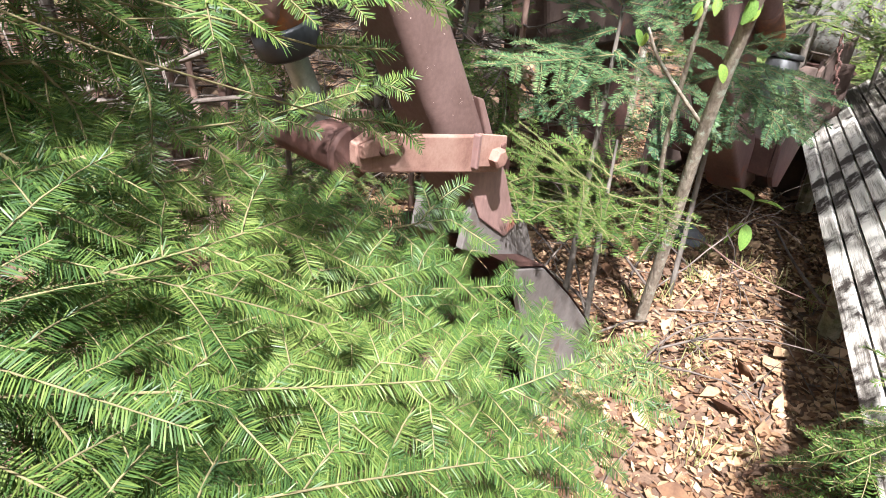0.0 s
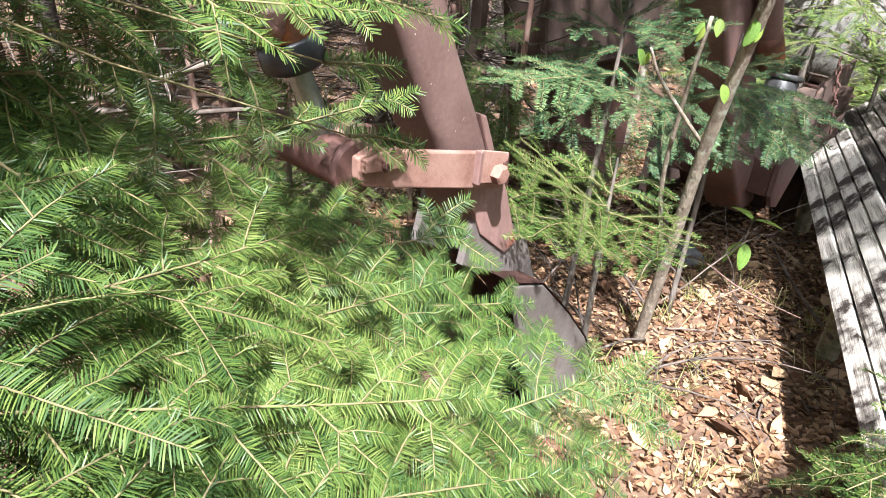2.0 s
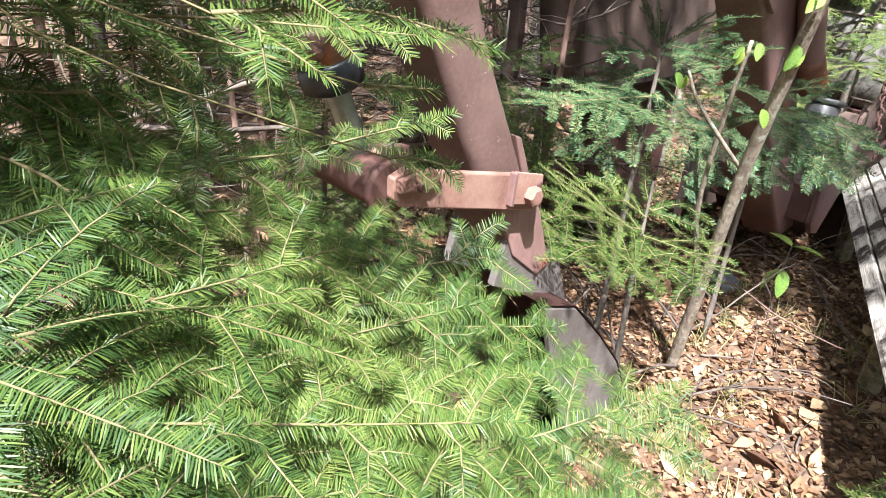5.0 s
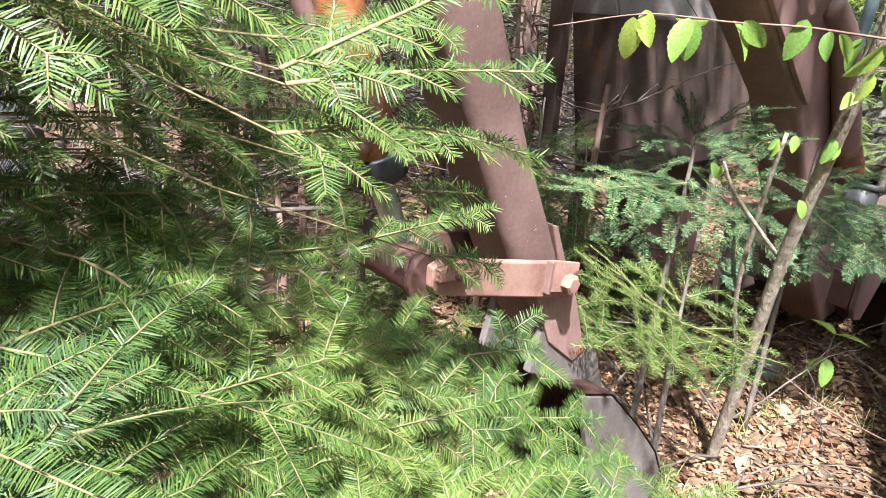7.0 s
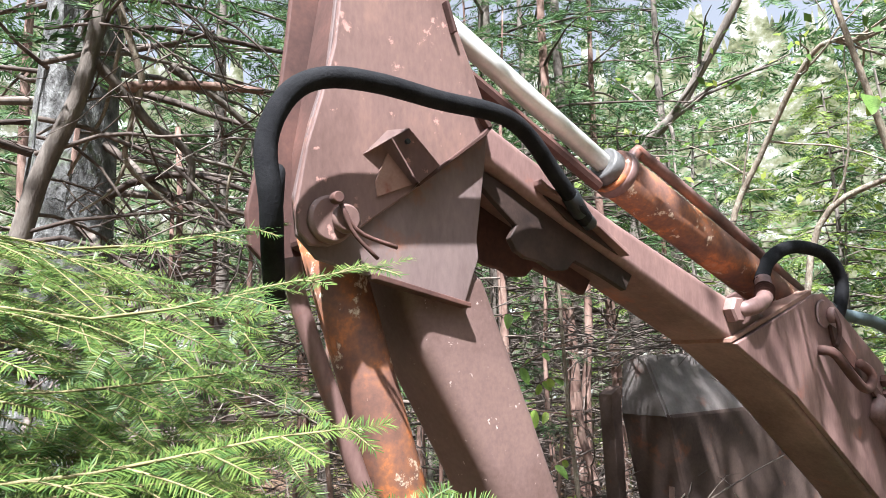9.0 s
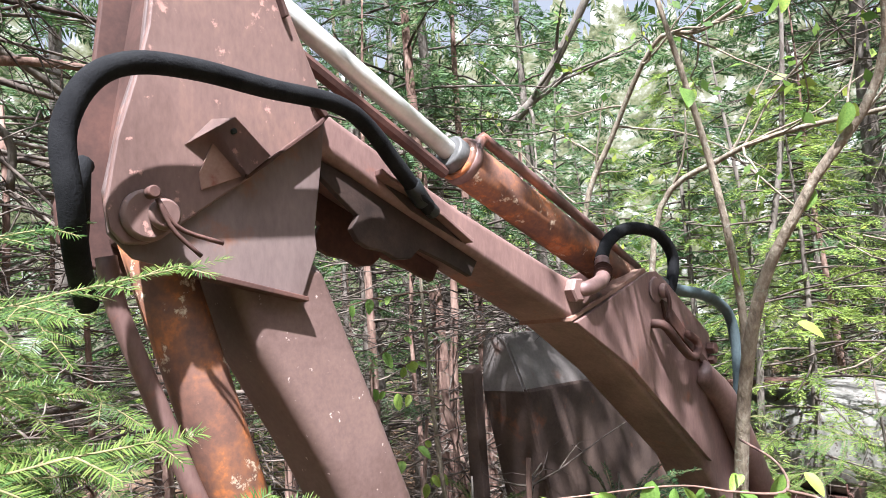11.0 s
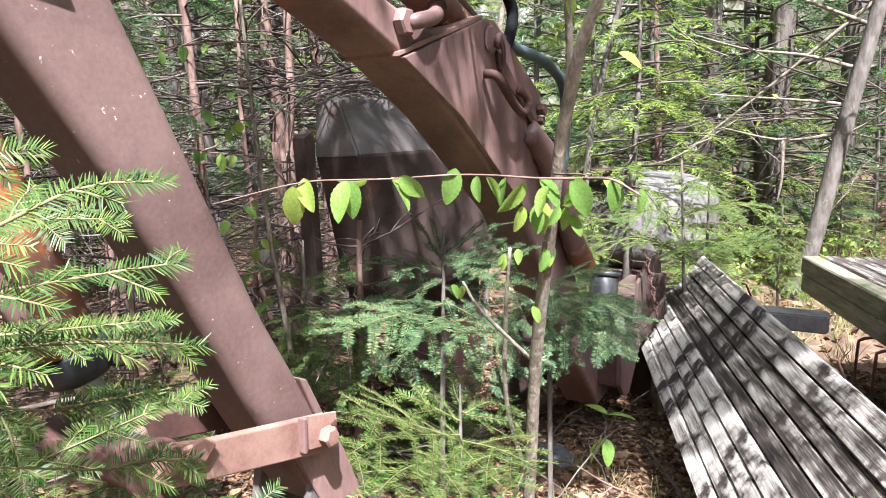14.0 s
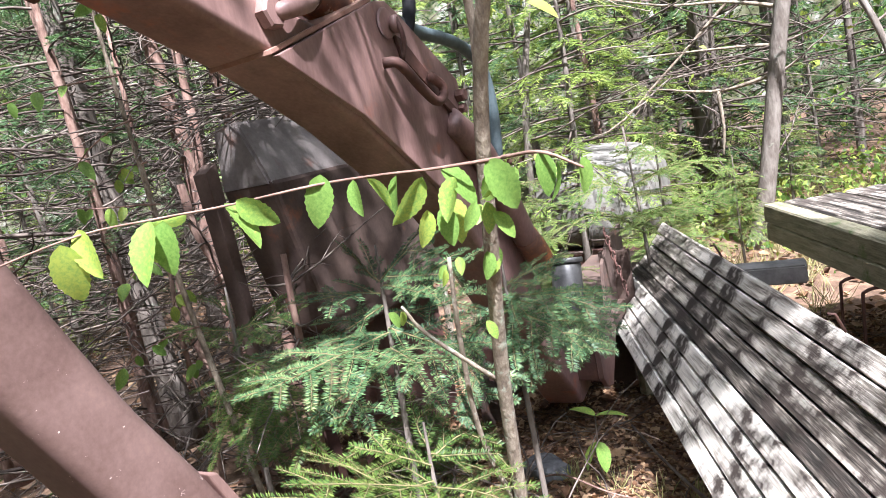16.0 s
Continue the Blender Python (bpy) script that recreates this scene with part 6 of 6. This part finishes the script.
for k, (x, y, hh, r) in enumerate(((-3.60, 3.30, 3.2, 0.035), (-3.35, 3.55, 2.6, 0.022), (-3.60, 4.05, 2.8, 0.045), (-3.10, 3.45, 1.7, 0.04), (-2.95, 3.02, 1.5, 0.018), (-4.2, 3.0, 3.5, 0.03), (-3.9, 2.5, 3.0, 0.025),
                                  (-3.4, 2.6, 2.2, 0.016), (-4.6, 3.3, 3.6, 0.035), (-3.0, 1.9, 2.4, 0.016), (-3.6, 1.7, 2.8, 0.02), (-4.3, 1.5, 3.2, 0.03), (-4.0, 0.9, 3.0, 0.025), (-3.3, 1.2, 2.6, 0.016),
                                  (-2.35, 3.05, 1.35, 0.024), (-5.0, 2.6, 3.8, 0.04), (-4.8, 4.3, 3.8, 0.04), (-3.9, 5.2, 3.6, 0.03))):
    dead_stem(x, y, hh, r, 300 + k)


# ---- leaning stems and hanging dead boughs beyond the boom ----
def leaning(label, line, r, seed, bark):
    rng = np.random.default_rng(seed)
    t = thing("leaning_sapling", label, "sapling")
    q = smooth_line(line, 30)
    tube("trunk", q, np.linspace(r, r * 0.45, 30), bark, t, sides=9)
    h, lv = Heap(), Heap()
    for k in range(12):
        m = rng.integers(10, 29)
        a = limb_line(q[m], unit(q[m] - q[m - 1]) + rng.normal(0, 0.7, 3), rng.uniform(0.5, 1.3), rng, 7, 0.1, 0.14)
        h.tube(a, np.linspace(r * 0.35, 0.003, 7), 5)
        for j in range(5):
            small_leaf(lv, a[rng.integers(3, 7)] + rng.normal(0, 0.05, 3), rng, 0.10)
    tagged(part("branchwork", h.mesh("branchwork"), bark, t), kind="stuff")
    tagged(part("crown", lv.mesh("crown"), LEAVES, t), kind="stuff")


leaning("brown leaning stem among the conifers", [(-4.33, 5.32, -0.10), (-4.27, 5.35, 1.76), (-4.13, 5.37, 3.52), (-3.73, 5.47, 4.02), (-3.18, 5.55, 4.78), (-2.76, 5.56, 5.50)], 0.062, 141, BARK)
leaning("pale grey curved sapling with sparse young leaves", [(-3.27, 5.02, -0.10), (-3.23, 5.03, 1.35), (-3.13, 5.03, 2.70), (-2.84, 5.05, 3.30), (-2.39, 4.95, 3.84), (-2.08, 4.97, 3.82), (-1.76, 5.03, 3.93)], 0.028, 142, SAPBARK)
leaning("pale grey sapling bent far over", [(-2.81, 5.08, -0.10), (-2.74, 5.09, 1.33), (-2.57, 5.10, 2.66), (-2.09, 5.14, 2.97), (-1.66, 5.14, 3.05), (-1.15, 5.14, 3.05), (-0.92, 5.15, 3.12)], 0.026, 143, SAPBARK)

snag = thing("dead_spruce", "dead spruce with long curved bare boughs", "tree")
tube("trunk", [(-3.55, 0.50, -0.1), (-3.42, 0.62, 1.6), (-3.30, 0.74, 2.5), (-3.16, 0.88, 3.04), (-3.10, 0.95, 4.2)], [0.05, 0.042, 0.036, 0.030, 0.015], BARK, snag, n=20, sides=10)
for line, r, mat in (([(-3.16, 0.88, 3.04), (-3.19, 1.02, 2.92), (-3.20, 1.11, 2.83), (-3.20, 1.26, 2.73), (-3.25, 1.28, 2.54)], 0.024, BARK), ([(-3.19, 0.99, 2.95), (-3.14, 1.15, 2.98), (-3.08, 1.35, 3.0), (-3.04, 1.50, 3.0)], 0.024, BARK_RED),
                     ([(-3.14, 1.16, 3.06), (-3.10, 1.32, 2.96), (-3.10, 1.48, 2.85)], 0.020, BARK), ([(-3.20, 1.26, 2.72), (-3.17, 1.41, 2.70), (-3.16, 1.50, 2.67)], 0.010, BARK),
                     ([(-3.10, 0.95, 3.25), (-3.14, 1.04, 3.04), (-3.16, 1.06, 2.96), (-3.23, 1.04, 2.80), (-3.26, 1.04, 2.68), (-3.27, 1.14, 2.59), (-3.26, 1.26, 2.50)], 0.015, SAPBARK), ([(-3.12, 0.97, 3.10), (-3.22, 0.95, 2.87), (-3.26, 0.91, 2.76), (-3.31, 0.85, 2.61)], 0.008, SAPBARK),
                     ([(-3.26, 1.04, 2.68), (-3.30, 1.0, 2.57), (-3.33, 0.90, 2.48)], 0.007, SAPBARK), ([(-3.13, 1.47, 2.84), (-3.18, 1.42, 2.66), (-3.21, 1.42, 2.52)], 0.008, SAPBARK)):
    tube("bough", line, np.linspace(r, r * 0.6, len(line)), mat, snag, n=16, sides=8)
rs = np.random.default_rng(151)
boughs = Heap()
for k in range(30):
    z = 1.2 + 3.0 * rs.random()
    a = radians(rs.uniform(20, 130))
    q = limb_line((-3.3, 0.74, z), (math.cos(a), math.sin(a), rs.uniform(0.0, 0.6)), rs.uniform(0.5, 1.3), rs, 9, rs.uniform(0.6, 1.6), 0.16)
    boughs.tube(q, np.linspace(1, 0.25, 9) * rs.uniform(0.005, 0.011), 6)
    for j in range(7):
        m = rs.integers(2, 8)
        s = limb_line(q[m], unit(q[m] - q[m - 1]) + rs.normal(0, 0.7, 3), rs.uniform(0.2, 0.6), rs, 5, 0.5, 0.2)
        boughs.tube(s, np.linspace(0.004, 0.0012, 5), 4)
tagged(part("branchwork", boughs.mesh("branchwork"), TWIG, snag), kind="stuff")


# ---- dead twigs on the ground between the firs ----
rt = np.random.default_rng(161)
for k in range(16):
    t = thing("fallen_twig", "dead grey bare twig lying among the small firs", "twig", "fallen twigs")
    c = np.array((rt.uniform(-2.1, -1.25), rt.uniform(2.5, 3.5), 0.02))
    a = rt.random() * 6.28
    ln = rt.uniform(0.5, 1.1)
    q = limb_line(c, (math.cos(a), math.sin(a), rt.uniform(0.3, 1.2)), ln, rt, 9, 1.0, 0.14)
    tube("stem", q, np.linspace(0.007, 0.002, 9) * rt.uniform(0.6, 1.1), TWIG, t, sides=6)
    for j in range(5):
        m = rt.integers(2, 8)
        s = limb_line(q[m], unit(q[m] - q[m - 1]) + rt.normal(0, 0.6, 3), ln * rt.uniform(0.2, 0.45), rt, 5, 0.4, 0.16)
        tube("side_twig", s, np.linspace(0.003, 0.001, 5), TWIG, t, sides=5)


arch = thing("fallen_twig", "long thin bare twig arching over the leaf litter", "twig")
tube("stem", [(-1.739, 3.743, 0.02), (-1.533, 3.544, 0.16), (-1.294, 3.43, 0.16), (-1.036, 3.388, 0.16), (-0.888, 3.414, 0.16)], [0.005, 0.0045, 0.004, 0.003, 0.002], BARK_RED, arch, n=24, sides=6)
tube("side_twig", [(-1.294, 3.43, 0.16), (-1.444, 3.31, 0.03)], [0.003, 0.0015], BARK_RED, arch, sides=5)
pole = thing("fallen_stick", "straight grey stick lying along the timber mat", "stick")
tube("stem", [(-1.404, 4.257, 0.03), (-1.199, 3.894, 0.06), (-1.035, 3.626, 0.09), (-0.892, 3.405, 0.12)], [0.006, 0.007, 0.008, 0.009], TWIG, pole, n=12, sides=7)


# ---- the far edge of the woods ----
def forest_edge():
    """A ragged ring of distant forest, tall as grown trees."""
    rng = np.random.default_rng(120)
    v, f = [], []
    n = 1500
    slow = rng.uniform(-1.6, 1.6, 75)
    for k in range(n):
        a = 2 * math.pi * k / n
        r = 27
        top = 15.5 + slow[k // 20] + 1.2 * math.sin(k * 0.31) + rng.uniform(-1.4, 1.0)
        for z in (-0.5, top * 0.5, top):
            v.append((-1.5 + r * math.cos(a), 3 + r * math.sin(a), z))
    for k in range(n):
        q = (k + 1) % n
        for j in range(2):
            f.append((3 * k + j, 3 * q + j, 3 * q + j + 1, 3 * k + j + 1))
    return pydata("backdrop", v, f)


tagged(part("backdrop", forest_edge(), BACKWOODS), "distant edge of the mixed forest with painted pale sky gaps", "forest", kind="structure")
